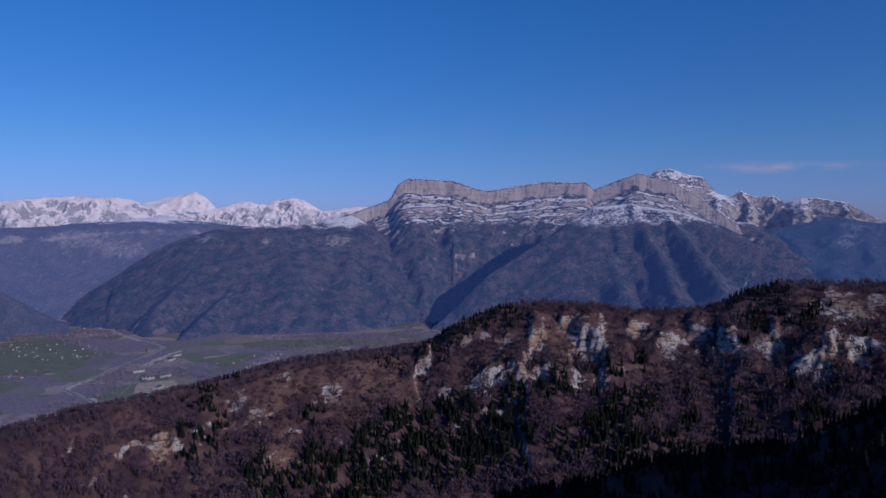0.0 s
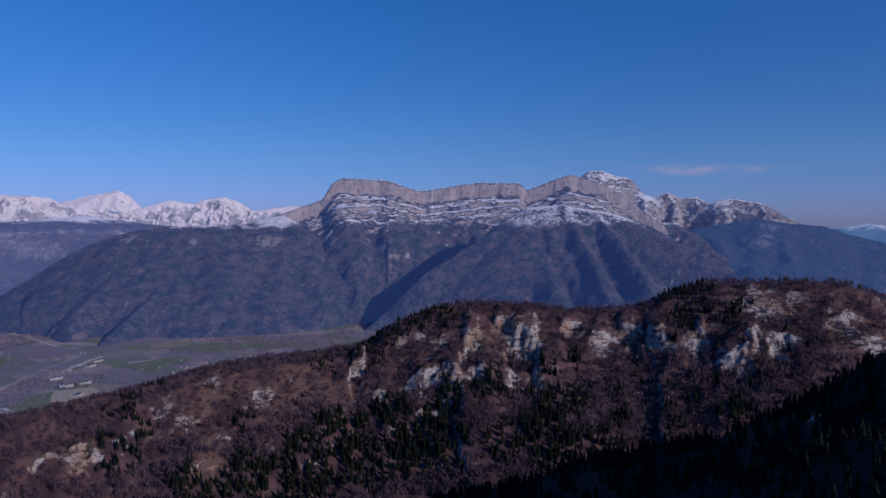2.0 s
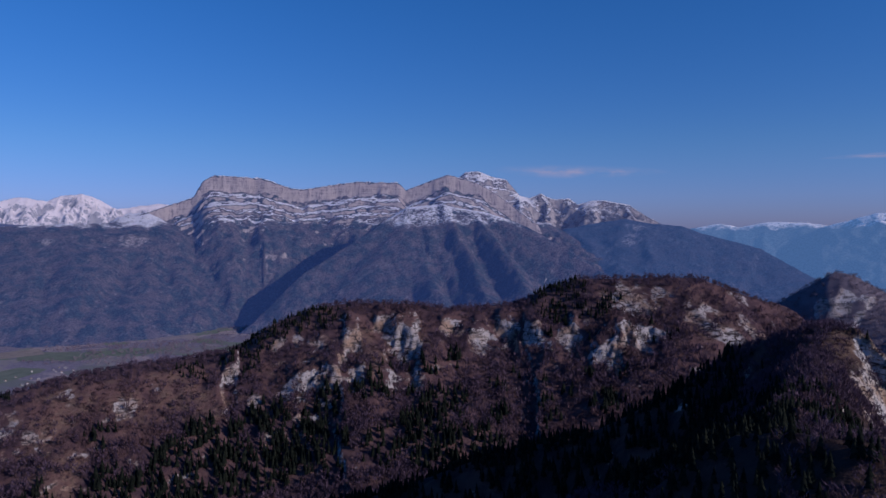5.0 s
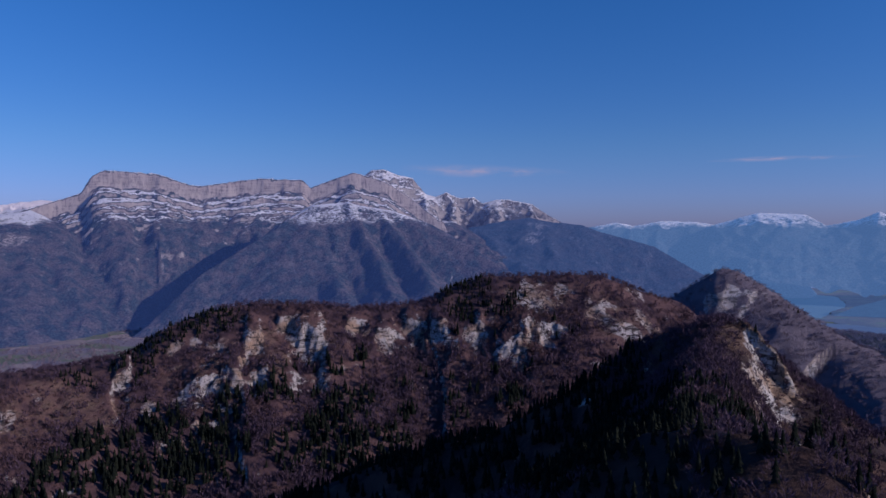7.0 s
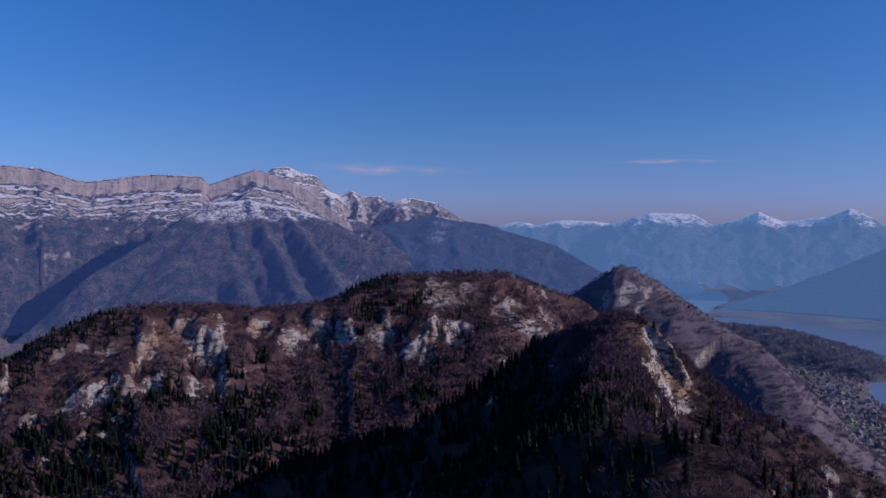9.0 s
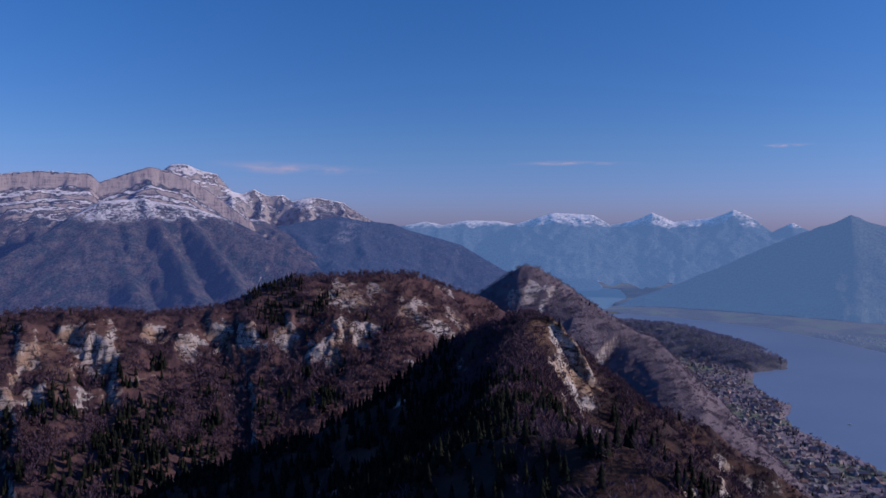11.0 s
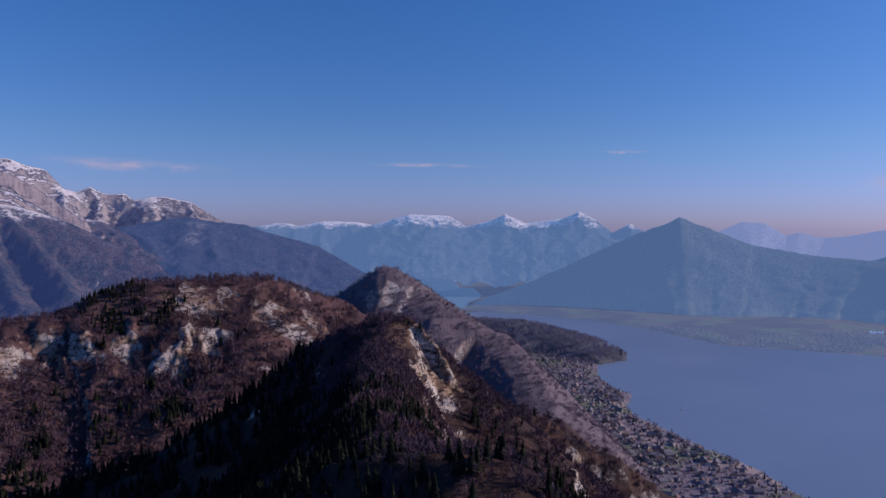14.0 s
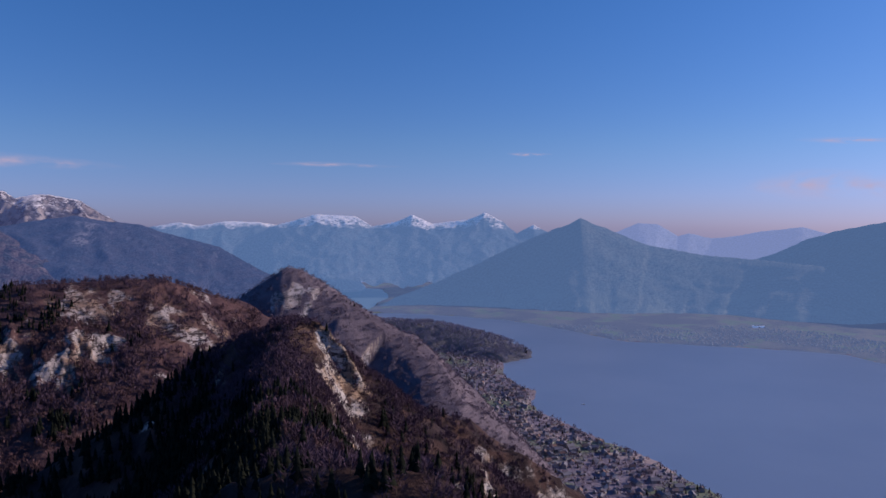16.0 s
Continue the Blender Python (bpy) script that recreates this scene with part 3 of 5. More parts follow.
class Gully:
    """A ravine running down a slope along a line, deepening on its way."""

    def __init__(self, line, width, depth):
        self.line, self.width, self.depth = np.array(line, float), width, depth

    def carve(self, h, x, y):
        wx, wy = x + 22 * fbm(x, y, 110, 3), y
        best, deep, run = np.full(x.shape, 1e18), np.zeros_like(x), 0.0
        whole = np.hypot(*np.diff(self.line, axis=0).T).sum()
        for a, b in zip(self.line[:-1], self.line[1:]):
            d = b - a
            k = np.clip(((wx - a[0]) * d[0] + (wy - a[1]) * d[1]) / (d @ d), 0, 1)
            q = (wx - a[0] - k * d[0]) ** 2 + (wy - a[1] - k * d[1]) ** 2
            near = q < best
            best = np.where(near, q, best)
            f = (run + k * np.hypot(*d)) / whole
            deep = np.where(near, np.clip(f * 4 + 0.15, 0, 1) * np.clip((1.05 - f) * 4, 0, 1), deep)
            run += np.hypot(*d)
        return h - self.depth * deep * np.clip(1 - np.sqrt(best) / self.width, 0, 1) ** 1.2


def relief(ridges, cuts, x, y, warp=0.0):
    if warp:
        x, y = x + warp * fbm(x + 900, y, warp * 6, 4), y + warp * fbm(x, y + 700, warp * 6, 4)
    h = np.full(x.shape, -1e9)
    for r in ridges:
        h = np.maximum(h, r.height(x, y))
    for cut in cuts:
        h = cut.carve(h, x, y)
    return h


def near_any(zones, x, y):
    out = np.zeros(x.shape)
    for zx, zy, r in zones:
        out = np.maximum(out, np.exp(-((x - zx) ** 2 + (y - zy) ** 2) / (1.0 * r * r)))
    return out


def mesh_grid(name, x, y, z, keep, material):
    """A mesh from a grid of places; keep says which corners count."""
    rows, cols = x.shape
    index = np.arange(rows * cols).reshape(rows, cols)
    quad = np.stack([index[:-1, :-1], index[:-1, 1:], index[1:, 1:], index[1:, :-1]], -1).reshape(-1, 4)
    quad = quad[keep.ravel()[quad].any(1)]
    used = np.unique(quad)
    remap = np.zeros(rows * cols, int)
    remap[used] = np.arange(len(used))
    co = np.stack([x.ravel(), y.ravel(), z.ravel()], 1)[used]
    return raw_mesh(name, co, remap[quad], material, True)


def raw_mesh(name, co, faces, material, smooth=False):
    me = bpy.data.meshes.new(name)
    n, k = faces.shape
    me.vertices.add(len(co))
    me.vertices.foreach_set("co", np.asarray(co, np.float32).ravel())
    me.loops.add(n * k)
    me.loops.foreach_set("vertex_index", faces.astype(np.int32).ravel())
    me.polygons.add(n)
    me.polygons.foreach_set("loop_start", np.arange(0, n * k, k, dtype=np.int32))
    if smooth:
        me.polygons.foreach_set("use_smooth", np.ones(n, bool))
    me.update()
    me.validate()
    me.materials.append(material)
    return me


def ground_level(x, y):
    """The floor of the valleys: level, a little above the lake, below it inside the shore."""
    shore = np.maximum(inside_depth(LAKE_SHORE, x, y), inside_depth(UPPER_LAKE, x, y))
    land = 2.5 + 6 * np.clip(-shore / 200.0, 0, 1) + 9 * np.clip(-shore / 700.0, 0, 1) + 3.0 * fbm(x, y, 160, 3)
    return np.where(shore > 0, -np.minimum(1 + shore * 0.06, 12), np.minimum(land, 0.3 + np.clip(-shore, 0, 1e9) * 0.12))


def inside_depth(loop, x, y):
    """Distance to a closed shoreline, positive on the water."""
    p = np.array(loop, float)
    best, odd = np.full(x.shape, 1e18), np.zeros(x.shape, bool)
    wx, wy = x + 14 * fbm(x, y, 90, 3), y + 14 * fbm(x + 400, y, 90, 3)
    for a, b in zip(p, np.roll(p, -1, 0)):
        d = b - a
        k = np.clip(((wx - a[0]) * d[0] + (wy - a[1]) * d[1]) / (d @ d), 0, 1)
        best = np.minimum(best, (wx - a[0] - k * d[0]) ** 2 + (wy - a[1] - k * d[1]) ** 2)
        cross = (a[1] > wy) != (b[1] > wy)
        odd ^= cross & (wx < (b[0] - a[0]) * (wy - a[1]) / (b[1] - a[1] + 1e-9) + a[0])
    return np.where(odd, 1, -1) * np.sqrt(best)


def sector(az0, az1, rings, step):
    """A grid over a sector of the plan: bearings in degrees; rings of (distance, rows up to the next)."""
    a = np.radians(np.arange(az0, az1 + step * 0.5, step))
    r = []
    for (r0, n), (r1, _) in zip(rings[:-1], rings[1:]):
        r += list(r0 * (r1 / r0) ** (np.arange(n) / n))
    rr, aa = np.meshgrid(np.array(r + [rings[-1][0]]), a, indexing="ij")
    return rr * np.sin(aa), rr * np.cos(aa)


HILLS = {}


def hill(name, label, category, ridges, area, material, outcrops=(), warp=0.0, base=-6.0, craggy=(0, 1), dry=(), slabs=()):
    x, y = sector(*area)
    z = relief(ridges, outcrops, x, y, warp)
    if craggy[0]:
        # broken rock where it is steep
        run = np.hypot(np.diff(x, axis=0), np.diff(y, axis=0))
        tilt = np.abs(np.diff(z, axis=0)) / np.maximum(run, 0.1)
        tilt = np.maximum(np.vstack([tilt, tilt[-1:]]), np.vstack([tilt[:1], tilt]))
        side = np.abs(np.diff(z, axis=1)) / np.maximum(np.hypot(np.diff(x, axis=1), np.diff(y, axis=1)), 0.1)
        tilt = np.maximum(tilt, np.hstack([side, side[:, -1:]]))
        z = z + craggy[0] * np.clip((tilt - 0.9) / 0.8, 0, 1) * (fbm(x, y, craggy[1], 4, 0.6, True) + fbm(x + 31, y, craggy[1] * 0.5, 3))
    keep = z > base
    z = np.maximum(z, base - 4)
    ob = new(name, mesh_grid(name, x, y, z, keep, material))
    HILLS[name] = (ridges, outcrops, warp)
    for attribute, zones in (("bare", dry), ("slab", slabs)):
        if zones:
            co = np.empty(len(ob.data.vertices) * 3, np.float32)
            ob.data.vertices.foreach_get("co", co)
            px, py = co[0::3].astype(float), co[1::3].astype(float)
            value = near_any(zones, px, py) * 1.4 + 1.4 * fbm(px, py, 16, 4) - 0.4
            ob.data.attributes.new(attribute, "FLOAT", "POINT").data.foreach_set("value", np.clip(value, 0, 1).astype(np.float32))
    return tagged(ob, label, category, kind="structure")


def height_at(name, x, y):
    return relief(HILLS[name][0], HILLS[name][1], x, y, HILLS[name][2])


NEAR_RIDGES = [Ridge(NEAR_CREST, [(0, 0), (30, 8), (90, 48), (300, 165), (420, 215), (650, 260)], [(0, 0), (60, 20), (400, 230), (700, 420)], 16, 90, 0.08, 60, 110)]
CRAG_RIDGES = [Ridge(CRAG_CREST, [(0, 0), (8, 3), (30, 22), (150, 135), (300, 260)], [(0, 0), (8, 3), (14, 10), (40, 54), (60, 88), (120, 142), (260, 240)], 4, 30),
               Ridge(BUTTRESS, [(0, 0), (2, 3), (6, 17), (10, 20), (14, 35), (19, 39), (24, 52), (40, 66), (80, 110), (200, 210)], [(0, 0), (3, 6), (10, 50), (20, 90), (60, 150), (200, 230)], 6, 16),
               Ridge(NEAR_HUMP, [(0, 0), (10, 5), (60, 40), (150, 120)], [(0, 0), (10, 4), (60, 40), (200, 160)], 4, 25),
               Ridge(CRAG_SPUR, [(0, 0), (10, 4), (100, 82), (200, 170)], [(0, 0), (10, 4), (100, 78), (300, 230)], 4, 30),
               Ridge(LOWER_CREST, [(0, 0), (20, 5), (40, 22), (120, 80), (300, 210)], [(0, 0), (30, 8), (200, 130), (300, 210)], 9, 40)]
DOME_RIDGES = [Ridge(DOME_CREST, [(0, 0), (30, 4), (70, 28), (200, 135), (500, 370)], [(0, 0), (30, 8), (70, 44), (300, 260)], 5, 70, 0.04, 60, 120)]
WEST = [(0, 0), (150, 58), (480, 195), (820, 380), (1200, 660)]
SPUR = [(0, 0), (20, 10), (120, 92), (300, 225), (500, 360)]
# the wall: an upper cliff, ledges with lesser cliffs between them, an apron, the wooded slope
WALL = [(0, 0), (5, 6), (16, 62), (32, 86), (78, 102), (86, 124), (122, 138), (129, 156), (160, 170), (166, 182), (290, 262), (520, 420), (900, 640)]
BACK = [(0, 0), (120, 20), (500, 300)]
MASSIF_RIDGES = [Ridge(MASSIF_WEST, WEST, [(0, 0), (60, 40), (400, 400)], 26, 220, 0.10, 250, 500),
                 Ridge(MASSIF_WALL, WALL, BACK, 20, 60, 0.18, 160, 420, jag=34.0),
                 Ridge(PYRAMID_WEST, SPUR, [(0, 0), (40, 30), (300, 260)], 34, 130, 0.16),
                 Ridge(PYRAMID_EAST, SPUR, [(0, 0), (60, 20), (400, 250)], 20, 160, 0.1)]
MASSIF_RIDGES += [Ridge(line, SPUR, SPUR, 24, 120, 0.15) for line in PYRAMID_SPURS + MASSIF_SPURS]

# ---------------------------------------------------------------- ground and water
gx, gy = sector(-70, 125, [(3, 12), (120, 20), (900, 110), (3300, 40), (4960, 0)], 0.6)
ground = new("ground", mesh_grid("ground", gx, gy, ground_level(gx, gy), np.ones(gx.shape, bool), M_PLAIN))
tagged(ground, "valley floor with winter fields, bare woods and shores", "ground", kind="structure")
gx, gy = sector(125, 290, [(3, 20), (4940, 0)], 3.0)
behind = new("ground_behind", mesh_grid("ground_behind", gx, gy, np.full(gx.shape, 14.0), np.ones(gx.shape, bool), M_PLAIN))
tagged(behind, "valley floor with winter fields and bare woods", "ground", kind="structure")
wx, wy = sector(10, 125, [(300, 60), (4900, 0)], 1.0)
water = new("water", mesh_grid("water", wx, wy, np.zeros(wx.shape), np.ones(wx.shape, bool), M_WATER))
tagged(water, "calm blue lake water under the hills", "lake", kind="structure")

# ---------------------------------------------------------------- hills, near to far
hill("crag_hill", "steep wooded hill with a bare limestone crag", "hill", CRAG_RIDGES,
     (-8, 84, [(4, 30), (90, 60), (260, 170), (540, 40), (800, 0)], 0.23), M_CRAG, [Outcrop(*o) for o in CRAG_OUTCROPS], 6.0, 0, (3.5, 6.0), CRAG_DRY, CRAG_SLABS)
hill("near_ridge", "long wooded ridge with pale limestone cliff bands", "ridge", NEAR_RIDGES,
     (-44, 46, [(560, 36), (860, 180), (1180, 18), (1500, 0)], 0.15), M_NEAR, [Outcrop(*o) for o in NEAR_OUTCROPS], 8.0, 0, (6.5, 9.0), DRY_ZONES, NEAR_SLABS)
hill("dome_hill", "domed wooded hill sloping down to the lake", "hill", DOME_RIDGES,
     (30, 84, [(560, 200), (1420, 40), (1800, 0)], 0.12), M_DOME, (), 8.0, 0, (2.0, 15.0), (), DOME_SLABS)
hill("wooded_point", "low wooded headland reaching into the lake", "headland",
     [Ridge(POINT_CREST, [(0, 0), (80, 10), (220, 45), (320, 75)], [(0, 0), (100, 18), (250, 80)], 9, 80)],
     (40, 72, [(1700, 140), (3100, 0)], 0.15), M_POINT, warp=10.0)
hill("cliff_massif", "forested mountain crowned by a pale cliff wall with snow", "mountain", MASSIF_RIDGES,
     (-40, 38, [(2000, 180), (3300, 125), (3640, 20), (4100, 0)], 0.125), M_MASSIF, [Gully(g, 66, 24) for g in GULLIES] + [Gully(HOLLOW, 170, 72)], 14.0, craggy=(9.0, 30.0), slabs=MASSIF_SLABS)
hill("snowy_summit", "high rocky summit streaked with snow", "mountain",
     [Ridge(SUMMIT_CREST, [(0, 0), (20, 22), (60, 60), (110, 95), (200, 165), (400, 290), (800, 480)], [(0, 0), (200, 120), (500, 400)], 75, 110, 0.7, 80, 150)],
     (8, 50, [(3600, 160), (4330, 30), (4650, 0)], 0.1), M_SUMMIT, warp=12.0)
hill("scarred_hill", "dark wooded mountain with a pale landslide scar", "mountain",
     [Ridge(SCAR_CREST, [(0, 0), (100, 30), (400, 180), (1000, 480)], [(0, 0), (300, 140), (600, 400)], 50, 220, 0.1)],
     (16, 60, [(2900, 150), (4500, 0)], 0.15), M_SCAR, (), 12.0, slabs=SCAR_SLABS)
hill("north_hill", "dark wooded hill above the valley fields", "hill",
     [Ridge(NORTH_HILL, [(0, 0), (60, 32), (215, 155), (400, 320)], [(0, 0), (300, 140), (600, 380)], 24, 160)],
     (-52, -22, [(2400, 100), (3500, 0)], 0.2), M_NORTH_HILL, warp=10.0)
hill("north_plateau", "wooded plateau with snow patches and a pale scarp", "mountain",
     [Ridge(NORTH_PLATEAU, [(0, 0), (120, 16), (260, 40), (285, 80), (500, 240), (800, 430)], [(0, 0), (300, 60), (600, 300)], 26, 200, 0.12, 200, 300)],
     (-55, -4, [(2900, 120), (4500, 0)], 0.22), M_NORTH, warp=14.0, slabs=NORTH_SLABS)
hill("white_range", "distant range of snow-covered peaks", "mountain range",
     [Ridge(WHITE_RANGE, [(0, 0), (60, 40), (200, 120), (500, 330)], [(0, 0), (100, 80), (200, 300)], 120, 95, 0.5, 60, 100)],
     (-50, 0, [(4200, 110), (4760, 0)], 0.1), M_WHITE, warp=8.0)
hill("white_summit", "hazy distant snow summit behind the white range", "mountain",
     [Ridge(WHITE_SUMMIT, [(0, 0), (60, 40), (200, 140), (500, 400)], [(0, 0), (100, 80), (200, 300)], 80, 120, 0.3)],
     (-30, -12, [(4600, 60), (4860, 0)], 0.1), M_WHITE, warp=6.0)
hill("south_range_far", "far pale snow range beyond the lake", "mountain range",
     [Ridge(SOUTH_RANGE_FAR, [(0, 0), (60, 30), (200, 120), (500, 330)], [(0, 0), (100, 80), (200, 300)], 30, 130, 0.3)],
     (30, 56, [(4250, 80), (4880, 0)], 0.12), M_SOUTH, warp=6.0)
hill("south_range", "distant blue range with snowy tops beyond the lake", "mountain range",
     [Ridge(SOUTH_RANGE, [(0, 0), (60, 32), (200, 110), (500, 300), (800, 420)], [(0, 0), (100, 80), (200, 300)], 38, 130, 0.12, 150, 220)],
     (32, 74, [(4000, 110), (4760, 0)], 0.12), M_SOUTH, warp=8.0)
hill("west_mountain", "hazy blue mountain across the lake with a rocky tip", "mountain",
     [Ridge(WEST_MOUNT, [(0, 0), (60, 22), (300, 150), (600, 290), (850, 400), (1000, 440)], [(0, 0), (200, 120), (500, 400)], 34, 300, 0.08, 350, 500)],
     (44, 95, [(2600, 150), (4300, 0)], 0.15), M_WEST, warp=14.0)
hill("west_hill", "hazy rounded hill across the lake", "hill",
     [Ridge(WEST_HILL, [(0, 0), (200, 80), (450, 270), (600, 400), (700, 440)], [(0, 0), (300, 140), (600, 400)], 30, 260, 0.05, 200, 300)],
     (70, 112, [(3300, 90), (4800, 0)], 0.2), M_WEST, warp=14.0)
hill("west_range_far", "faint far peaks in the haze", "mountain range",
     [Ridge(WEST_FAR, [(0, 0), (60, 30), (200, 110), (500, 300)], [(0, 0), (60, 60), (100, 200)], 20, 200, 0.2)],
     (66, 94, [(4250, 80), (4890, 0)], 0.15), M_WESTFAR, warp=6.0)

# A hazy glowing sheet laid over the lake brightens the shaded far arm.
ax, ay = sector(38, 58, [(3200, 40), (4600, 0)], 0.4)
n = Nodes("hazed_lake_water", 0.5)
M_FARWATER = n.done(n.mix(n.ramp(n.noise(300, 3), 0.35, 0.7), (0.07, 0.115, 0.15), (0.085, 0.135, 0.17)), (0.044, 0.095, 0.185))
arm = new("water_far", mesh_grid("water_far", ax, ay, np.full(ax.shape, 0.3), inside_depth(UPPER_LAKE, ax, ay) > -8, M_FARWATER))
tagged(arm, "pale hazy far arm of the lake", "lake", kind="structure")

# an added band of hazy glow closes the horizon below the farthest slopes
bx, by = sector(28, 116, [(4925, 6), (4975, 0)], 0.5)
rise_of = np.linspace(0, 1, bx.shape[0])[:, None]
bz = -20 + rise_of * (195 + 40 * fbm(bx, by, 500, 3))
tagged(new("backdrop", mesh_grid("backdrop", bx, by, bz, np.ones(bx.shape, bool), M_WESTFAR)), "added hazy blue backdrop band below the farthest slopes", "distance", kind="structure")

# the plain across the lake, and the shore under the far ranges: a haze-glowing sheet over the ground
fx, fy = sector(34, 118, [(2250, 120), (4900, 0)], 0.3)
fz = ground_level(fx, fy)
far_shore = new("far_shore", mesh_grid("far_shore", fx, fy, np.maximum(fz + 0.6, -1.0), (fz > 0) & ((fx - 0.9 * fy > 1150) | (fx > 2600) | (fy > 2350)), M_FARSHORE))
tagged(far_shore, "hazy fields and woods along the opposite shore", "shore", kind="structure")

# ---------------------------------------------------------------- woods
wood = np.random.RandomState(21)


def bare_tree_parts(rng, twigs=24, thick=0.060):
    """A leafless tree one metre tall: (trunk and limbs, twigs), each as corners and triangles."""
    co, tri = [], []

    def rod(a, b, ra, rb):
        a, b = np.array(a, float), np.array(b, float)
        d = (b - a) / max(np.linalg.norm(b - a), 1e-6)
        u = np.cross(d, (0.3, 0.9, 0.1))
        u /= np.linalg.norm(u)
        v = np.cross(d, u)
        k = len(co)
        for p, r in ((a, ra), (b, rb)):
            for q in (0, 2.094, 4.189):
                co.append(p + r * (math.cos(q) * u + math.sin(q) * v))
        for q in range(3):
            w = (q + 1) % 3
            tri.append((k + q, k + w, k + 3 + w))
            tri.append((k + q, k + 3 + w, k + 3 + q))

    rod((0, 0, -0.15), (0.02, 0.01, 0.6), 0.022, 0.008)
    trunk = (np.array(co), np.array(tri))
    tc, tt = [], []
    for k in range(twigs):
        a, e = rng.rand() * 6.283, rng.rand()
        z = 0.30 + 0.62 * e
        r = 0.34 * math.sqrt(max(0.05, 1 - ((z - 0.62) / 0.42) ** 2)) * (0.45 + 0.55 * rng.rand())
        p = np.array((r * math.cos(a), r * math.sin(a), z))
        way = np.array((math.cos(a) * 0.40, math.sin(a) * 0.40, 0.90)) + 0.5 * (rng.rand(3) - 0.5)
        way /= np.linalg.norm(way)
        side = np.cross(way, rng.rand(3) - 0.5)
        side /= np.linalg.norm(side)
        n = len(tc)
        size = 0.20 + 0.12 * rng.rand()
        tc += [p - way * size * 0.5 - side * thick, p - way * size * 0.4 + side * thick, p + way * size * 0.7]
        tt.append((n, n + 1, n + 2))
    return trunk, (np.array(tc), np.array(tt))


def conifer_parts(rng, tiers=4):
    """A fir one metre tall: (trunk, crown of ragged drooping tiers)."""
    q = np.linspace(0, 6.283, 5)[:-1]
    tco = np.concatenate([np.stack([0.02 * np.cos(q), 0.02 * np.sin(q), 0 * q - 0.12], 1), np.stack([0.012 * np.cos(q), 0.012 * np.sin(q), 0 * q + 0.3], 1)])
    ttri = []
    for k in range(4):
        w = (k + 1) % 4
        ttri += [(k, w, 4 + w), (k, 4 + w, 4 + k)]
    co, tri = [], []
    for k in range(tiers):
        f = k / tiers
        z0, r = 0.10 + 0.78 * f, 0.20 * (1 - f) ** 0.85 + 0.025
        top = len(co)
        co.append((0.01 * (rng.rand() - 0.5), 0.01 * (rng.rand() - 0.5), min(1.0, z0 + 0.38 * (1 - 0.45 * f))))
        spokes = 8
        for s in range(spokes):
            a = 6.283 * s / spokes + k * 0.4
            rr = r * (1.0 if s % 2 == 0 else 0.55) * (0.75 + 0.5 * rng.rand())
            co.append((rr * math.cos(a), rr * math.sin(a), z0 - (0.03 if s % 2 == 0 else -0.03) + 0.03 * (rng.rand() - 0.5)))
        for s in range(spokes):
            tri.append((top, top + 1 + s, top + 1 + (s + 1) % spokes))
    return (tco, np.array(ttri)), (np.array(co), np.array(tri))


def bush_parts(rng, leaves=22):
    """A low shrub: twigs in a mound."""
    tc, tt = [], []
    for k in range(leaves):
        a, r = rng.rand() * 6.283, 0.5 * math.sqrt(rng.rand())
        p = np.array((r * math.cos(a), r * math.sin(a), 0.15 + 0.6 * rng.rand() * (1 - r)))
        way = np.array((math.cos(a), math.sin(a), 1.2)) + (rng.rand(3) - 0.5)
        way /= np.linalg.norm(way)
        side = np.cross(way, rng.rand(3) - 0.5)
        side /= np.linalg.norm(side)
        n = len(tc)
        tc += [p - way * 0.2 - side * 0.09, p - way * 0.2 + side * 0.09, p + way * 0.3]
        tt.append((n, n + 1, n + 2))
    return np.array(tc), np.array(tt)


BARE = [bare_tree_parts(wood, 36, 0.036) for _ in range(6)]
FINE = [bare_tree_parts(wood, 34, 0.030) for _ in range(5)]
BRUSH = [bare_tree_parts(wood, 50, 0.017) for _ in range(4)]
FIRS = [conifer_parts(wood) for _ in range(5)]
BUSHES = [bush_parts(wood) for _ in range(4)]


def gather(shapes, x, y, z, tall, wide):
    """Copies of the shapes at the places, joined: corners and triangles."""
    turn = wood.rand(len(x)) * 6.283
    pick = wood.randint(0, len(shapes), len(x))
    cos, faces, start = [], [], 0
    for k, (co, tri) in enumerate(shapes):
        i = np.where(pick == k)[0]
        if not len(i):
            continue
        c, s = np.cos(turn[i])[:, None], np.sin(turn[i])[:, None]
        px = (co[None, :, 0] * c - co[None, :, 1] * s) * wide[i][:, None] + x[i][:, None]
        py = (co[None, :, 0] * s + co[None, :, 1] * c) * wide[i][:, None] + y[i][:, None]
        pz = co[None, :, 2] * tall[i][:, None] + z[i][:, None]
        cos.append(np.stack([px, py, pz], -1).reshape(-1, 3))
        faces.append((tri[None] + (start + np.arange(len(i)) * len(co))[:, None, None]).reshape(-1, 3))
        start += len(i) * len(co)
    return np.concatenate(cos), np.concatenate(faces)


def stuff(name, label, category, pieces, material):
    co, tri = pieces
    return tagged(new(name, raw_mesh(name, co, tri, material)), label, category, kind="stuff")


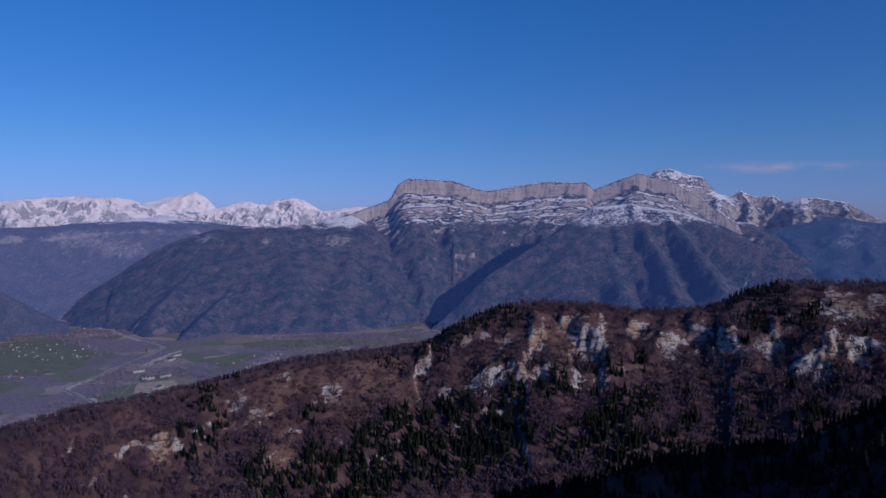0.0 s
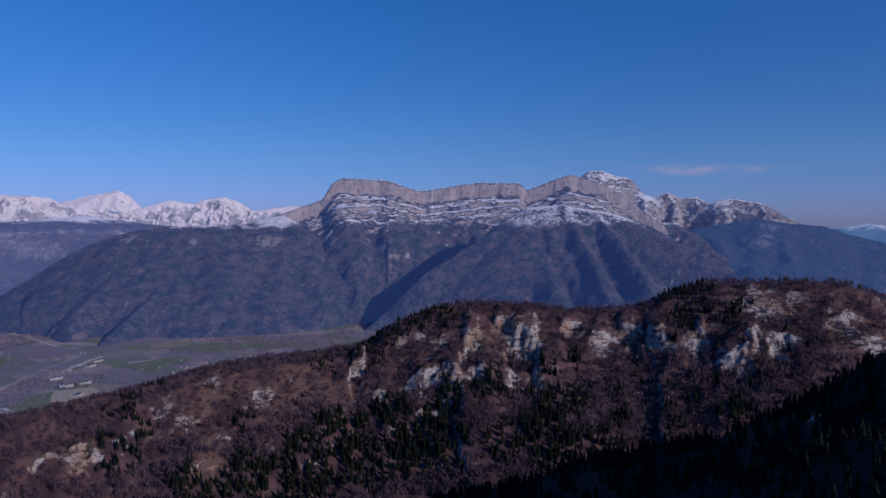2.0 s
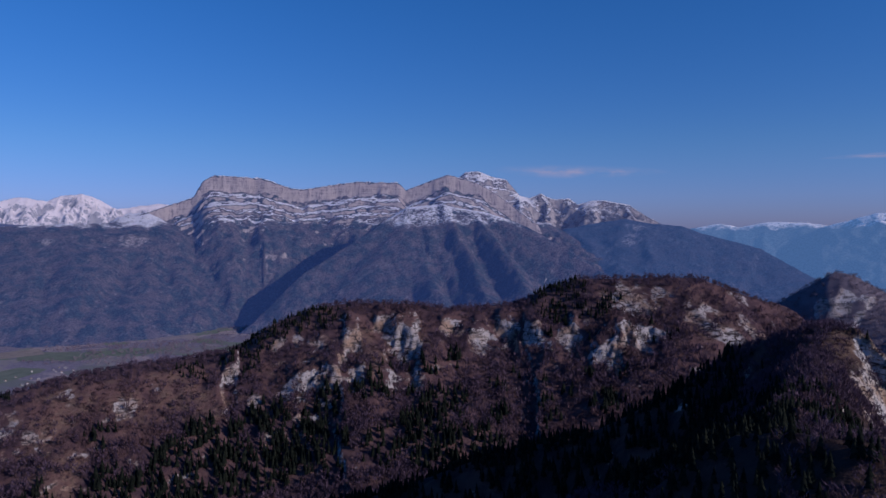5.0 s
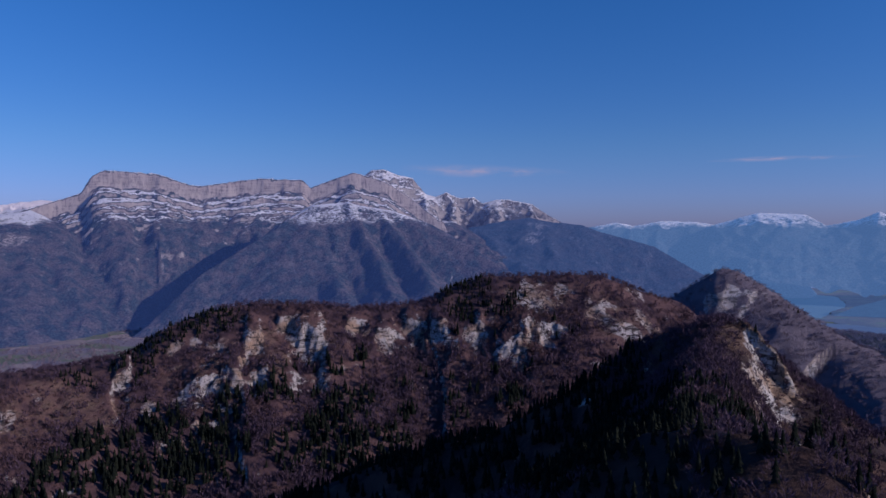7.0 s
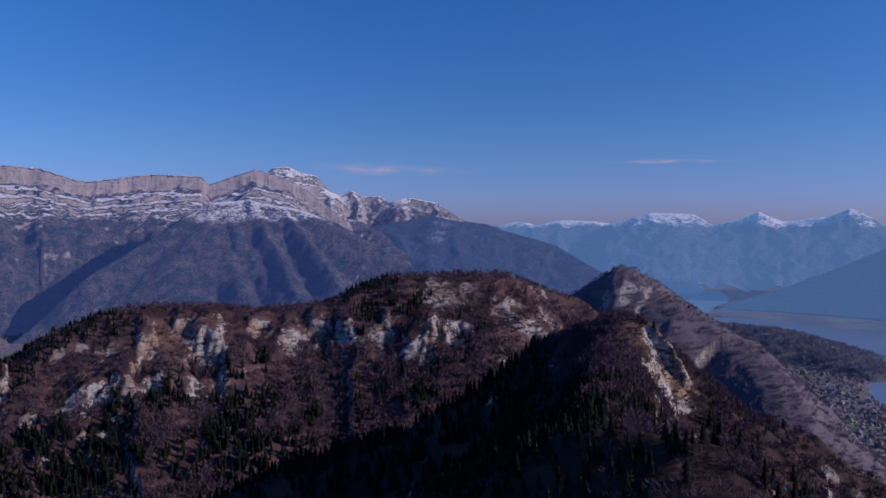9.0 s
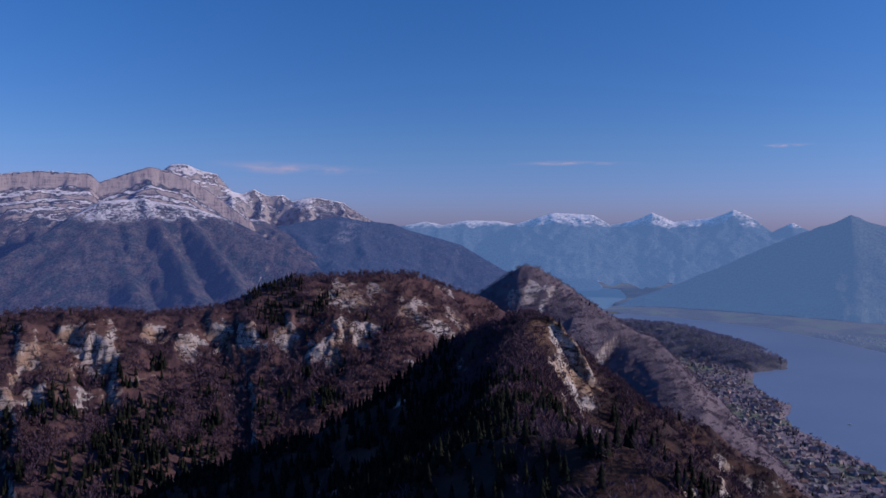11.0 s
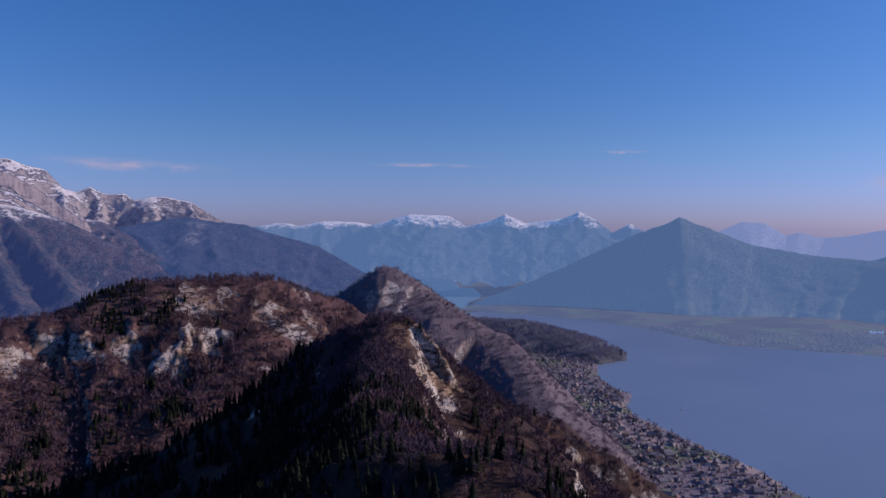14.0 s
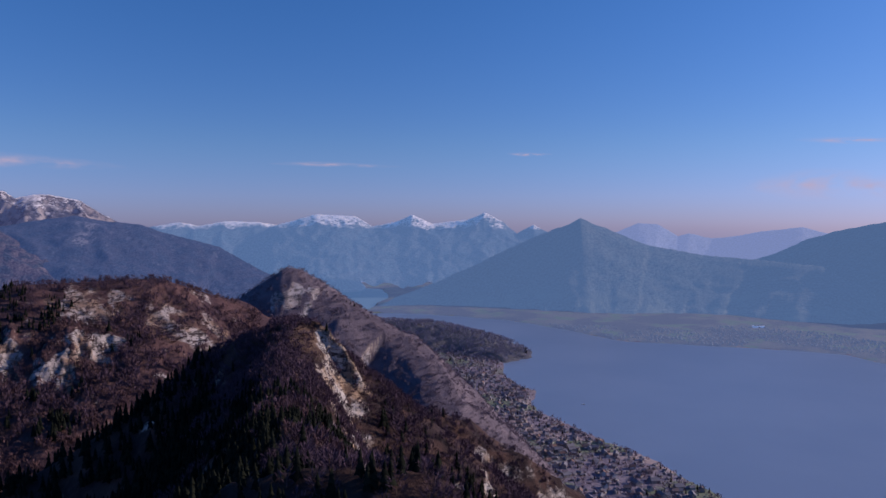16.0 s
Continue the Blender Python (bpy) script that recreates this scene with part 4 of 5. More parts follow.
def scatter(name, az0, az1, r0, r1, spacing, floor=0.0):
    """Places spread over a hill, with their height and slope."""
    n = int(math.radians(az1 - az0) * (r1 * r1 - r0 * r0) / 2 / spacing ** 2)
    a = np.radians(az0 + (az1 - az0) * wood.rand(n))
    r = np.sqrt(r0 * r0 + (r1 * r1 - r0 * r0) * wood.rand(n))
    x, y = r * np.sin(a), r * np.cos(a)
    z = height_at(name, x, y)
    sx, sy = height_at(name, x + 2.0, y) - z, height_at(name, x, y + 2.0) - z
    slope = np.hypot(sx, sy) / 2.0
    ok = z > floor
    return x[ok], y[ok], z[ok], slope[ok]


def plant(name, place, area, spacing, bare, fir, zones, share, floor=0.0, steep=1.25, dry=0.3, crown=1.0, hide=None, shapes_bare=BARE, twig=None, gaps=1.0, thin=(), crest=None, mixed=1.3):
    x, y, z, slope = scatter(place, *area, spacing, floor)
    clump = fbm(x, y, 90, 4) + 0.35 * fbm(x, y, 14, 2)
    is_fir = (near_any(zones, x, y) + clump * mixed + 0.25 * (wood.rand(len(x)) - 0.5) > share)
    stand = (slope < steep) & (wood.rand(len(x)) < 1.12 - 0.45 * gaps * np.clip(slope, 0, 1.2) + 0.5 * gaps * clump)
    if hide is not None:
        stand &= hide(x, y, z)
    size = 0.72 + 0.5 * wood.rand(len(x))
    if thin:
        stand &= wood.rand(len(x)) > 0.85 * near_any(thin, x, y)
    if crest:
        # smaller trees up on the crest
        line = np.array(crest, float)
        off = np.min(np.hypot(x[:, None] - line[None, :, 0], y[:, None] - line[None, :, 1]), 1)
        size *= 0.58 + 0.42 * np.clip((off - 30) / 110, 0, 1)
    dried = (fbm(x + 300, y, 130, 3) + 0.4 * (wood.rand(len(x)) - 0.5)) > (0.5 - dry)
    for label, category, which, shapes, tall, wide, mats in (
            ("bare winter trees with grey-brown twigs on the slope", "bare trees", stand & ~is_fir & ~dried, shapes_bare, bare, bare * crown, (M_BARK, twig or M_TWIG)),
            ("bare trees keeping rust-brown dry leaves", "bare trees", stand & ~is_fir & dried, shapes_bare, bare * 0.9, bare * crown, (M_BARK, M_TWIG_DRY)),
            ("dark green firs standing in clumps on the slope", "conifers", stand & is_fir, FIRS, fir, fir * 1.0, (M_BARK, M_NEEDLE))):
        i = np.where(which)[0]
        if len(i) < 3:
            continue
        keep = wood.get_state()
        crown_ob = stuff(name + ("_conifer_crowns" if shapes is FIRS else "_tree_crowns"), label, category,
                         gather([s[1] for s in shapes], x[i], y[i], z[i], tall * size[i], wide * size[i]), mats[1])
        wood.set_state(keep)
        if shapes is not FIRS:
            stuff(name + "_tree_trunks", "grey-brown trunks and limbs of the bare trees", "tree trunks",
                  gather([s[0] for s in shapes], x[i], y[i], z[i], tall * size[i], wide * size[i]), mats[0])
    return


plant("near_ridge", "near_ridge", (-38, 42, 660, 1230), 6.4, 12.5, 15.5, CONIFER_ZONES + LOW_SHADE_FIRS, 0.45, 40.0, crown=1.0, thin=[(zx, zy, r * 0.7) for zx, zy, r in DRY_ZONES + NEAR_SLABS], crest=NEAR_CREST, mixed=0.75)
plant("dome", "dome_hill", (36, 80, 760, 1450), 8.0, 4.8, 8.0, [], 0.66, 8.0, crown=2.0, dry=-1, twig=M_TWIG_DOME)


def by_crest(reach, inner):
    """Near the crest of the crag hill, or away from it."""
    line = np.concatenate([np.linspace(a, b, 6) for a, b in zip(CRAG_CREST[:-1], CRAG_CREST[1:])])

    def test(x, y, z):
        d = np.full(x.shape, 1e9)
        for p in line:
            d = np.minimum(d, np.hypot(x - p[0], y - p[1]))
        return (d < reach) == inner
    return test


# Firs massed left of the crest stand in for black shade on the flank.
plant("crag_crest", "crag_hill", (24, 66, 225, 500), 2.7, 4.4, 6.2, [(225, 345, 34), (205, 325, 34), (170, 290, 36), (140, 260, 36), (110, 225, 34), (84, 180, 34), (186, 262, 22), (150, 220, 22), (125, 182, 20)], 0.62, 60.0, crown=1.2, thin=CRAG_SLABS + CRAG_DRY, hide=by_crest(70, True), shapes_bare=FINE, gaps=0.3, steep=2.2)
# Flank firs are packed close to deepen the same shade.
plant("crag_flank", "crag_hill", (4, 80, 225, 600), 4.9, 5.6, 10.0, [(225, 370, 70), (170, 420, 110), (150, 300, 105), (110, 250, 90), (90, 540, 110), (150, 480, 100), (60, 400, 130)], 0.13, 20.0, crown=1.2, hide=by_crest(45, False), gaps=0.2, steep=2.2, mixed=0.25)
plant("hump", "crag_hill", (18, 86, 75, 225), 2.35, 3.0, 4.8, HUMP_SHADE_ZONES, 0.62, 200.0, crown=1.7, dry=0.15, shapes_bare=BRUSH, gaps=0.0, steep=2.0)
x, y, z, slope = scatter("crag_hill", 30, 66, 230, 470, 2.4, 60)
ok = (near_any(CRAG_DRY + [(zx, zy, r * 1.3) for zx, zy, r in CRAG_SLABS], x, y) > 0.35) & (wood.rand(len(x)) < 0.55)
low = 0.8 + 1.0 * wood.rand(int(ok.sum()))
stuff("crag_shrubs", "low rust-brown shrubs on the ledges of the crag", "shrubs", gather(BUSHES, x[ok], y[ok], z[ok], low, low * 1.5), M_TWIG_DRY)
x, y, z, slope = scatter("near_ridge", -38, 42, 760, 1150, 5.0, 60)
ok = (near_any(DRY_ZONES, x, y) > 0.3) & (wood.rand(len(x)) < 0.5)
low = 1.6 + 2.0 * wood.rand(int(ok.sum()))
stuff("ridge_shrubs", "rust-brown scrub on the dry ground of the ridge", "shrubs", gather(BUSHES, x[ok], y[ok], z[ok], low, low * 1.6), M_TWIG_DRY)
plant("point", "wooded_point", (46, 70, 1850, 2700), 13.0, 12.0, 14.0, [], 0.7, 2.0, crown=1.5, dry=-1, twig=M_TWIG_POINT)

# single trees on the crag, each with its trunk and crown
FIR_THINGS, BARE_THINGS = [], []
for shapes, mat, store, nm, lab in ((FIRS, M_NEEDLE, FIR_THINGS, "fir_tree", "dark green fir on the crag ridge"),
                                    (FINE, M_TWIG, BARE_THINGS, "bare_tree", "leafless brown tree on the crag ridge")):
    for k, (trunk, crown) in enumerate(shapes[:4]):
        store.append((raw_mesh(nm + "_trunk", *trunk, M_BARK), raw_mesh(nm + "_crown", *crown, mat)))


def lone_tree(nm, label, group, meshes, x, y, z, tall, wide):
    base = tagged(new(nm), label, "tree", group)
    base.matrix_world = Matrix.Translation((x, y, z)) @ Matrix.Rotation(wood.rand() * 6.283, 4, "Z") @ Matrix.Diagonal((wide, wide, tall, 1))
    for part_name, me in zip(("trunk", "crown"), meshes):
        new(part_name, me).parent = base
    return base


x, y, z, slope = scatter("crag_hill", 30, 66, 230, 470, 18.0, 60)
crest = np.array(CRAG_CREST, float)
off = np.min(np.hypot(x[:, None] - crest[None, :, 0], y[:, None] - crest[None, :, 1]), 1)
for k in np.where((slope < 1.1) & (off < 75))[0][:150]:
    if k % 3 == 0:
        lone_tree("fir_tree", "dark green fir on the crag ridge", "firs on the crag", FIR_THINGS[k % 4], x[k], y[k], z[k], (4.5 + 3 * wood.rand()) * (0.5 + 0.5 * float(np.hypot(x[k], y[k])) / 430), 5.5 * (0.5 + 0.5 * float(np.hypot(x[k], y[k])) / 430))
    else:
        lone_tree("bare_tree", "leafless brown tree on the crag ridge", "bare trees on the crag", BARE_THINGS[k % 4], x[k], y[k], z[k], (3.5 + 2 * wood.rand()) * (0.5 + 0.5 * float(np.hypot(x[k], y[k])) / 430), 5.0 * (0.5 + 0.5 * float(np.hypot(x[k], y[k])) / 430))


# ---------------------------------------------------------------- valley: river, roads, fields
def on_ground(x, y):
    return ground_level(np.array(x, float), np.array(y, float))


def ribbon(name, label, category, line, width, material, lift=0.5, level=on_ground):
    """A strip along a line on the valley floor, its edges uneven."""
    p = np.array(line, float)
    s = np.concatenate([[0], np.cumsum(np.hypot(*np.diff(p, axis=0).T))])
    f = np.linspace(0, s[-1], max(8, int(s[-1] / 8)))
    q = np.stack([np.interp(f, s, p[:, 0]), np.interp(f, s, p[:, 1])], 1)
    ker = np.ones(7) / 7
    pad = np.pad(q, ((3, 3), (0, 0)), "edge")
    q = np.stack([np.convolve(pad[:, k], ker, "valid") for k in (0, 1)], 1)
    d = np.gradient(q, axis=0)
    n = np.stack([-d[:, 1], d[:, 0]], 1) / np.maximum(np.hypot(d[:, 0], d[:, 1]), 1e-6)[:, None]
    w = width * (0.45 + 1.9 * np.abs(fbm(f, f * 0 + len(name) + line[0][0], 70, 4)))
    rows = []
    for k in np.linspace(-0.5, 0.5, 5):
        e = q + n * (w * k)[:, None]
        rows.append(e)
    g = np.array(rows)
    z = level(g[..., 0], g[..., 1]) + lift
    return tagged(new(name, mesh_grid(name, g[..., 0], g[..., 1], z, np.ones(z.shape, bool), material)), label, category, kind="structure")


def patch(name, label, category, loop, material, lift=0.4):
    """A field: a piece of ground inside a closed line, laid on the valley floor."""
    p = np.array(loop, float)
    lo, hi = p.min(0), p.max(0)
    gx, gy = np.meshgrid(np.linspace(lo[0], hi[0], 60), np.linspace(lo[1], hi[1], 60), indexing="ij")
    inside = inside_depth(loop, gx, gy) > 0
    return tagged(new(name, mesh_grid(name, gx, gy, on_ground(gx, gy) + lift, inside, material)), label, category, kind="structure")


ribbon("river", "winding pale grey river in the valley", "river", RIVER, 7, M_STREAM, 0.9)
for g in (RIVER,):
    ribbon("gravel_bank", "pale gravel banks along the river", "gravel", g, 15, M_GRAVEL, 0.7)
for g in GRAVEL_BARS:
    ribbon("gravel_bar", "pale gravel bar beside the river", "gravel", g, 24, M_GRAVEL, 0.7)
for g in VALLEY_ROADS:
    ribbon("road", "pale valley road", "road", g, 6, M_ROAD, 1.1)
for g in MEADOWS:
    patch("meadow", "green winter meadow on the valley floor", "meadow", g, M_MEADOW)
for g in STUBBLES:
    patch("stubble_field", "brown stubble field on the valley floor", "field", g, M_STUBBLE, 0.6)
patch("yard", "pale bare works yard in the valley", "yard", YARD, M_YARD, 0.8)


# ---------------------------------------------------------------- houses
def box(bm, x0, y0, z0, x1, y1, z1):
    v = [bm.verts.new(c) for c in ((x0, y0, z0), (x1, y0, z0), (x1, y1, z0), (x0, y1, z0), (x0, y0, z1), (x1, y0, z1), (x1, y1, z1), (x0, y1, z1))]
    for f in ((3, 2, 1, 0), (4, 5, 6, 7), (0, 1, 5, 4), (1, 2, 6, 5), (2, 3, 7, 6), (3, 0, 4, 7)):
        bm.faces.new([v[k] for k in f])


def part(name, bm, material, parent, label=""):
    me = bpy.data.meshes.new(name)
    bm.to_mesh(me)
    bm.free()
    me.materials.append(material)
    ob = new(name, me)
    ob.parent = parent
    return tagged(ob, label)


def house(label, long, deep, tall, wall, roof):
    """A gabled house at the origin: walls with gables, an overhanging roof, a chimney, windows."""
    base = tagged(new("house"), label, "house", "houses by the lake")
    l, d, ridge = long / 2, deep / 2, tall + deep * 0.36
    bm = bmesh.new()
    low = [bm.verts.new(c) for c in ((-l, -d, -3), (l, -d, -3), (l, d, -3), (-l, d, -3))]
    top = [bm.verts.new(c) for c in ((-l, -d, tall), (l, -d, tall), (l, d, tall), (-l, d, tall))]
    ga, gb = bm.verts.new((-l, 0, ridge)), bm.verts.new((l, 0, ridge))
    for k in range(4):
        w = (k + 1) % 4
        vs = [low[k], low[w], top[w], top[k]]
        if k == 1:
            vs = [low[1], low[2], top[2], gb, top[1]]
        if k == 3:
            vs = [low[3], low[0], top[0], ga, top[3]]
        bm.faces.new(vs)
    part("wall", bm, wall, base)
    bm = bmesh.new()
    e, t, o = 0.6, 0.25, 0.22
    for s in (-1, 1):
        a = [bm.verts.new(c) for c in ((-l - e, 0, ridge + o), (l + e, 0, ridge + o), (l + e, s * (d + e), tall - 0.36 * e * 2 + o), (-l - e, s * (d + e), tall - 0.36 * e * 2 + o))]
        b = [bm.verts.new((c.co.x, c.co.y, c.co.z - t)) for c in a]
        bm.faces.new(a if s < 0 else a[::-1])
        bm.faces.new(b[::-1] if s < 0 else b)
        for k in range(4):
            w = (k + 1) % 4
            bm.faces.new((a[k], a[w], b[w], b[k]) if s > 0 else (a[w], a[k], b[k], b[w]))
    roof_ob = part("roof", bm, roof, base)
    bm = bmesh.new()
    box(bm, l * 0.4, 0.3, ridge - 0.8, l * 0.4 + 0.8, 1.1, ridge + 1.0)
    part("chimney", bm, wall, roof_ob)
    for s in (-1, 1):
        for k in (-0.5, 0.5):
            bm = bmesh.new()
            y0 = s * d + s * 0.03
            box(bm, k * l - 0.6, min(y0, y0 - s * 0.06), tall * 0.35, k * l + 0.6, max(y0, y0 - s * 0.06), tall * 0.35 + 1.5)
            part("window", bm, M_GLASS, base)
    return base


def spread(zones, count, gap):
    """Random places inside round zones (x, y, radius), no two nearer than gap."""
    out = []
    total = sum(r * r for _, _, r in zones)
    for zx, zy, r in zones:
        want, tries = count * r * r / total, 0
        got = 0
        while got < want and tries < 3000:
            tries += 1
            a, q = wood.rand() * 6.283, r * math.sqrt(wood.rand())
            px, py = zx + q * math.cos(a), zy + q * math.sin(a)
            if all((px - ox) ** 2 + (py - oy) ** 2 > gap * gap for ox, oy in out):
                out.append((px, py))
                got += 1
    return np.array(out)


KINDS = [house("cream lakeside house with a brown tiled roof", 9.5, 7.5, 4.5, M_WALLS[0], M_ROOFS[0]),
         house("white lakeside house with a grey slate roof", 8.5, 7, 4.2, M_WALLS[1], M_ROOFS[1]),
         house("white village house with a red tiled roof", 9, 7.5, 4.8, M_WALLS[1], M_ROOFS[2]),
         house("long cream house with a grey slate roof", 14, 8.5, 5.2, M_WALLS[0], M_ROOFS[1])]


def shore_places(count, near, far, az0, az1, gap, r1=2400):
    """Places on the strip of land between the dome hill and the lake."""
    out, cell = [], {}
    while len(out) < count:
        n = 4000
        a, r = np.radians(az0 + (az1 - az0) * wood.rand(n)), np.sqrt(700.0 ** 2 + (r1 * r1 - 700.0 ** 2) * wood.rand(n))
        x, y = r * np.sin(a), r * np.cos(a)
        depth = -inside_depth(LAKE_SHORE, x, y)
        free = (depth > near) & (depth < far) & (height_at("dome_hill", x, y) < 22) & (height_at("crag_hill", x, y) < 5) & (height_at("wooded_point", x, y) < 9)
        for px, py in zip(x[free], y[free]):
            key = (int(px // gap), int(py // gap))
            if key not in cell and len(out) < count:
                cell[key] = 1
                out.append((px, py))
        gap *= 0.97
    return np.array(out)


def stand(x, y):
    return np.maximum(on_ground(x, y), height_at("dome_hill", np.array(x, float), np.array(y, float)))


ribbon("cutting", "bare earth cutting at the foot of the wooded hill", "cutting", CUTTING, 10, M_STUBBLE, 1.2, stand)
homes = shore_places(290, 14, 330, 48, 84, 19.0, 1900)
levels = stand(homes[:, 0], homes[:, 1])
for k, ((hx, hy), hz) in enumerate(zip(homes, levels)):
    m = Matrix.Translation((hx, hy, hz)) @ Matrix.Rotation(0.6 + (wood.rand() - 0.5) * 0.9 + 1.57 * (k % 2), 4, "Z")
    if k < 4:
        KINDS[k].matrix_world = m
    else:
        copy_thing(KINDS[wood.randint(0, 4)], m)


def small_houses(places, z, turn, size):
    """Many far houses as one: walls with gables and roof slopes."""
    w = np.array([(-.5, -.35, -.3), (.5, -.35, -.3), (.5, .35, -.3), (-.5, .35, -.3), (-.5, -.35, .42), (.5, -.35, .42), (.5, .35, .42), (-.5, .35, .42), (-.5, 0, .7), (.5, 0, .7)])
    walls = np.array([(0, 1, 5), (0, 5, 4), (1, 2, 6), (1, 6, 5), (2, 3, 7), (2, 7, 6), (3, 0, 4), (3, 4, 7), (5, 6, 9), (7, 4, 8)])
    r = np.array([(-.55, -.42, .40), (.55, -.42, .40), (.55, 0, .74), (-.55, 0, .74), (.55, .42, .40), (-.55, .42, .40)])
    roofs = np.array([(0, 1, 2), (0, 2, 3), (3, 2, 4), (3, 4, 5)])
    keep = wood.get_state()
    a = gather([(w, walls)], places[:, 0], places[:, 1], z, size, size)
    wood.set_state(keep)
    return a, gather([(r, roofs)], places[:, 0], places[:, 1], z, size, size)


# the rest of the lakeside village, closer set, and its gardens
more = shore_places(900, 10, 420, 46, 84, 12.0, 2300)
a, b = small_houses(more, stand(more[:, 0], more[:, 1]), 0, 5.0 + 3.0 * wood.rand(len(more)))
stuff("village_walls", "pale walls of the crowded lakeside village", "houses", a, M_WALLS[0])
stuff("village_roofs", "grey-brown roofs of the crowded lakeside village", "roofs", b, M_ROOFS[1])
garden = shore_places(3300, 3, 460, 46, 85, 7.0, 2400)
gz = stand(garden[:, 0], garden[:, 1])
tall = 4.0 + 5.0 * wood.rand(len(garden))
half = wood.rand(len(garden)) < 0.85
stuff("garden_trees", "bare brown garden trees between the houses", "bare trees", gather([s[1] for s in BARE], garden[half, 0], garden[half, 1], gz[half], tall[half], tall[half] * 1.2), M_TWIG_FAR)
stuff("garden_conifers", "dark garden conifers between the houses", "conifers", gather([s[1] for s in FIRS], garden[~half, 0], garden[~half, 1], gz[~half], tall[~half] * 1.2, tall[~half] * 1.3), M_NEEDLE)

# villages of the valley on the other side, and its works
for k, (hx, hy) in enumerate(spread(VALLEY_VILLAGES, 80, 15.0)):
    hz = float(on_ground(hx, hy))
    ob = copy_thing(KINDS[(0, 3, 0, 2)[k % 4]], Matrix.Translation((hx, hy, hz)) @ Matrix.Rotation(wood.rand() * 3.14, 4, "Z") @ Matrix.Scale(0.5, 4))
    tagged(ob, group="houses in the valley")


def works_hall(long, deep, tall, walls=M_WALLS[0], roofing=M_METAL_ROOF):
    """A flat works hall with a low parapet, roof lights and a loading door."""
    base = tagged(new("works_hall"), "long pale works hall with a flat metal roof", "industrial building", "works halls")
    bm = bmesh.new()
    box(bm, -long / 2, -deep / 2, -2, long / 2, deep / 2, tall)
    part("wall", bm, walls, base)
    bm = bmesh.new()
    box(bm, -long / 2 - 0.4, -deep / 2 - 0.4, tall + 0.01, long / 2 + 0.4, deep / 2 + 0.4, tall + 0.7)
    roof_ob = part("roof", bm, roofing, base)
    for k in (-0.3, 0, 0.3):
        bm = bmesh.new()
        box(bm, k * long - 2, -deep * 0.35, tall + 0.7, k * long + 2, deep * 0.35, tall + 1.5)
        part("roof_light", bm, M_GLASS, roof_ob)
    bm = bmesh.new()
    box(bm, -3, -deep / 2 - 0.12, 0, 3, -deep / 2 - 0.01, tall * 0.6)
    part("door", bm, M_METAL_ROOF, base)
    return base


hall = works_hall(30, 17, 4.5)
for k, (hx, hy) in enumerate(WORKS):
    m = Matrix.Translation((hx, hy, float(on_ground(hx, hy)))) @ Matrix.Rotation(0.5 + 0.2 * k, 4, "Z")
    if k == 0:
        hall.matrix_world = m
    else:
        copy_thing(hall, m)

# valley woods along the river
n = 9500
a, r = np.radians(-36 + 44 * wood.rand(n)), np.sqrt(1500.0 ** 2 + (3100.0 ** 2 - 1500.0 ** 2) * wood.rand(n))
x, y = r * np.sin(a), r * np.cos(a)
ok = (fbm(x, y, 260, 4) + 0.15 * (wood.rand(n) - 0.5) > 0.0) & (height_at("cliff_massif", x, y) < 14) & (height_at("north_hill", x, y) < 14)
for g in MEADOWS + STUBBLES + [YARD]:
    ok &= inside_depth(g, x, y) < -6
for line in [RIVER] + VALLEY_ROADS:
    p = np.array(line, float)
    for u, v in zip(p[:-1], p[1:]):
        d = v - u
        k = np.clip(((x - u[0]) * d[0] + (y - u[1]) * d[1]) / (d @ d), 0, 1)
        ok &= np.hypot(x - u[0] - k * d[0], y - u[1] - k * d[1]) > 13
x, y = x[ok], y[ok]
tall = 6 + 4 * wood.rand(len(x))
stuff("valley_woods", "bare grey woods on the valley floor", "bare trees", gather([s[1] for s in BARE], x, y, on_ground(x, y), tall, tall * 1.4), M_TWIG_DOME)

# the town across the lake
town = spread(FAR_TOWN, 900, 11.0)
town = town[inside_depth(LAKE_SHORE, town[:, 0], town[:, 1]) < -8]
a, b = small_houses(town, on_ground(town[:, 0], town[:, 1]) + 0.6, 0, 3.5 + 3.5 * wood.rand(len(town)))
# Haze is put into the town's colours as dulled tones and a blue glow.
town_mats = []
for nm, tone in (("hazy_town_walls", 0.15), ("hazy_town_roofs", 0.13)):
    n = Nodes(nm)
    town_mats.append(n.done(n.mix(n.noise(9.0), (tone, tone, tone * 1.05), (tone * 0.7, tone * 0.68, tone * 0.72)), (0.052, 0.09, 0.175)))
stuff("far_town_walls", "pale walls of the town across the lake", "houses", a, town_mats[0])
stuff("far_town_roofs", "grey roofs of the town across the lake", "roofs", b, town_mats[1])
# White with the same haze glow, so that the hall reads as a glint.
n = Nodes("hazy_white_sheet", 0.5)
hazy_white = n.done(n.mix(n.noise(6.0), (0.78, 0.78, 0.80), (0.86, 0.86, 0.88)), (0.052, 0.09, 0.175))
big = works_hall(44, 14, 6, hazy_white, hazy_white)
tagged(big, "white hall with an added haze glow on the opposite shore", "industrial building", "far halls")
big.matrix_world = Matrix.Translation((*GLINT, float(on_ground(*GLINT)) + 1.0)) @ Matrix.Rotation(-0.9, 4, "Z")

# a boat on the lake
boat = tagged(new("boat"), "small white motor boat on the open lake", "boat")
bm = bmesh.new()
sections = [(-4.2, 1.25, 0.0), (-1.5, 1.5, 0.0), (1.8, 1.25, 0.1), (3.6, 0.6, 0.35), (4.6, 0.05, 0.6)]
rows = []
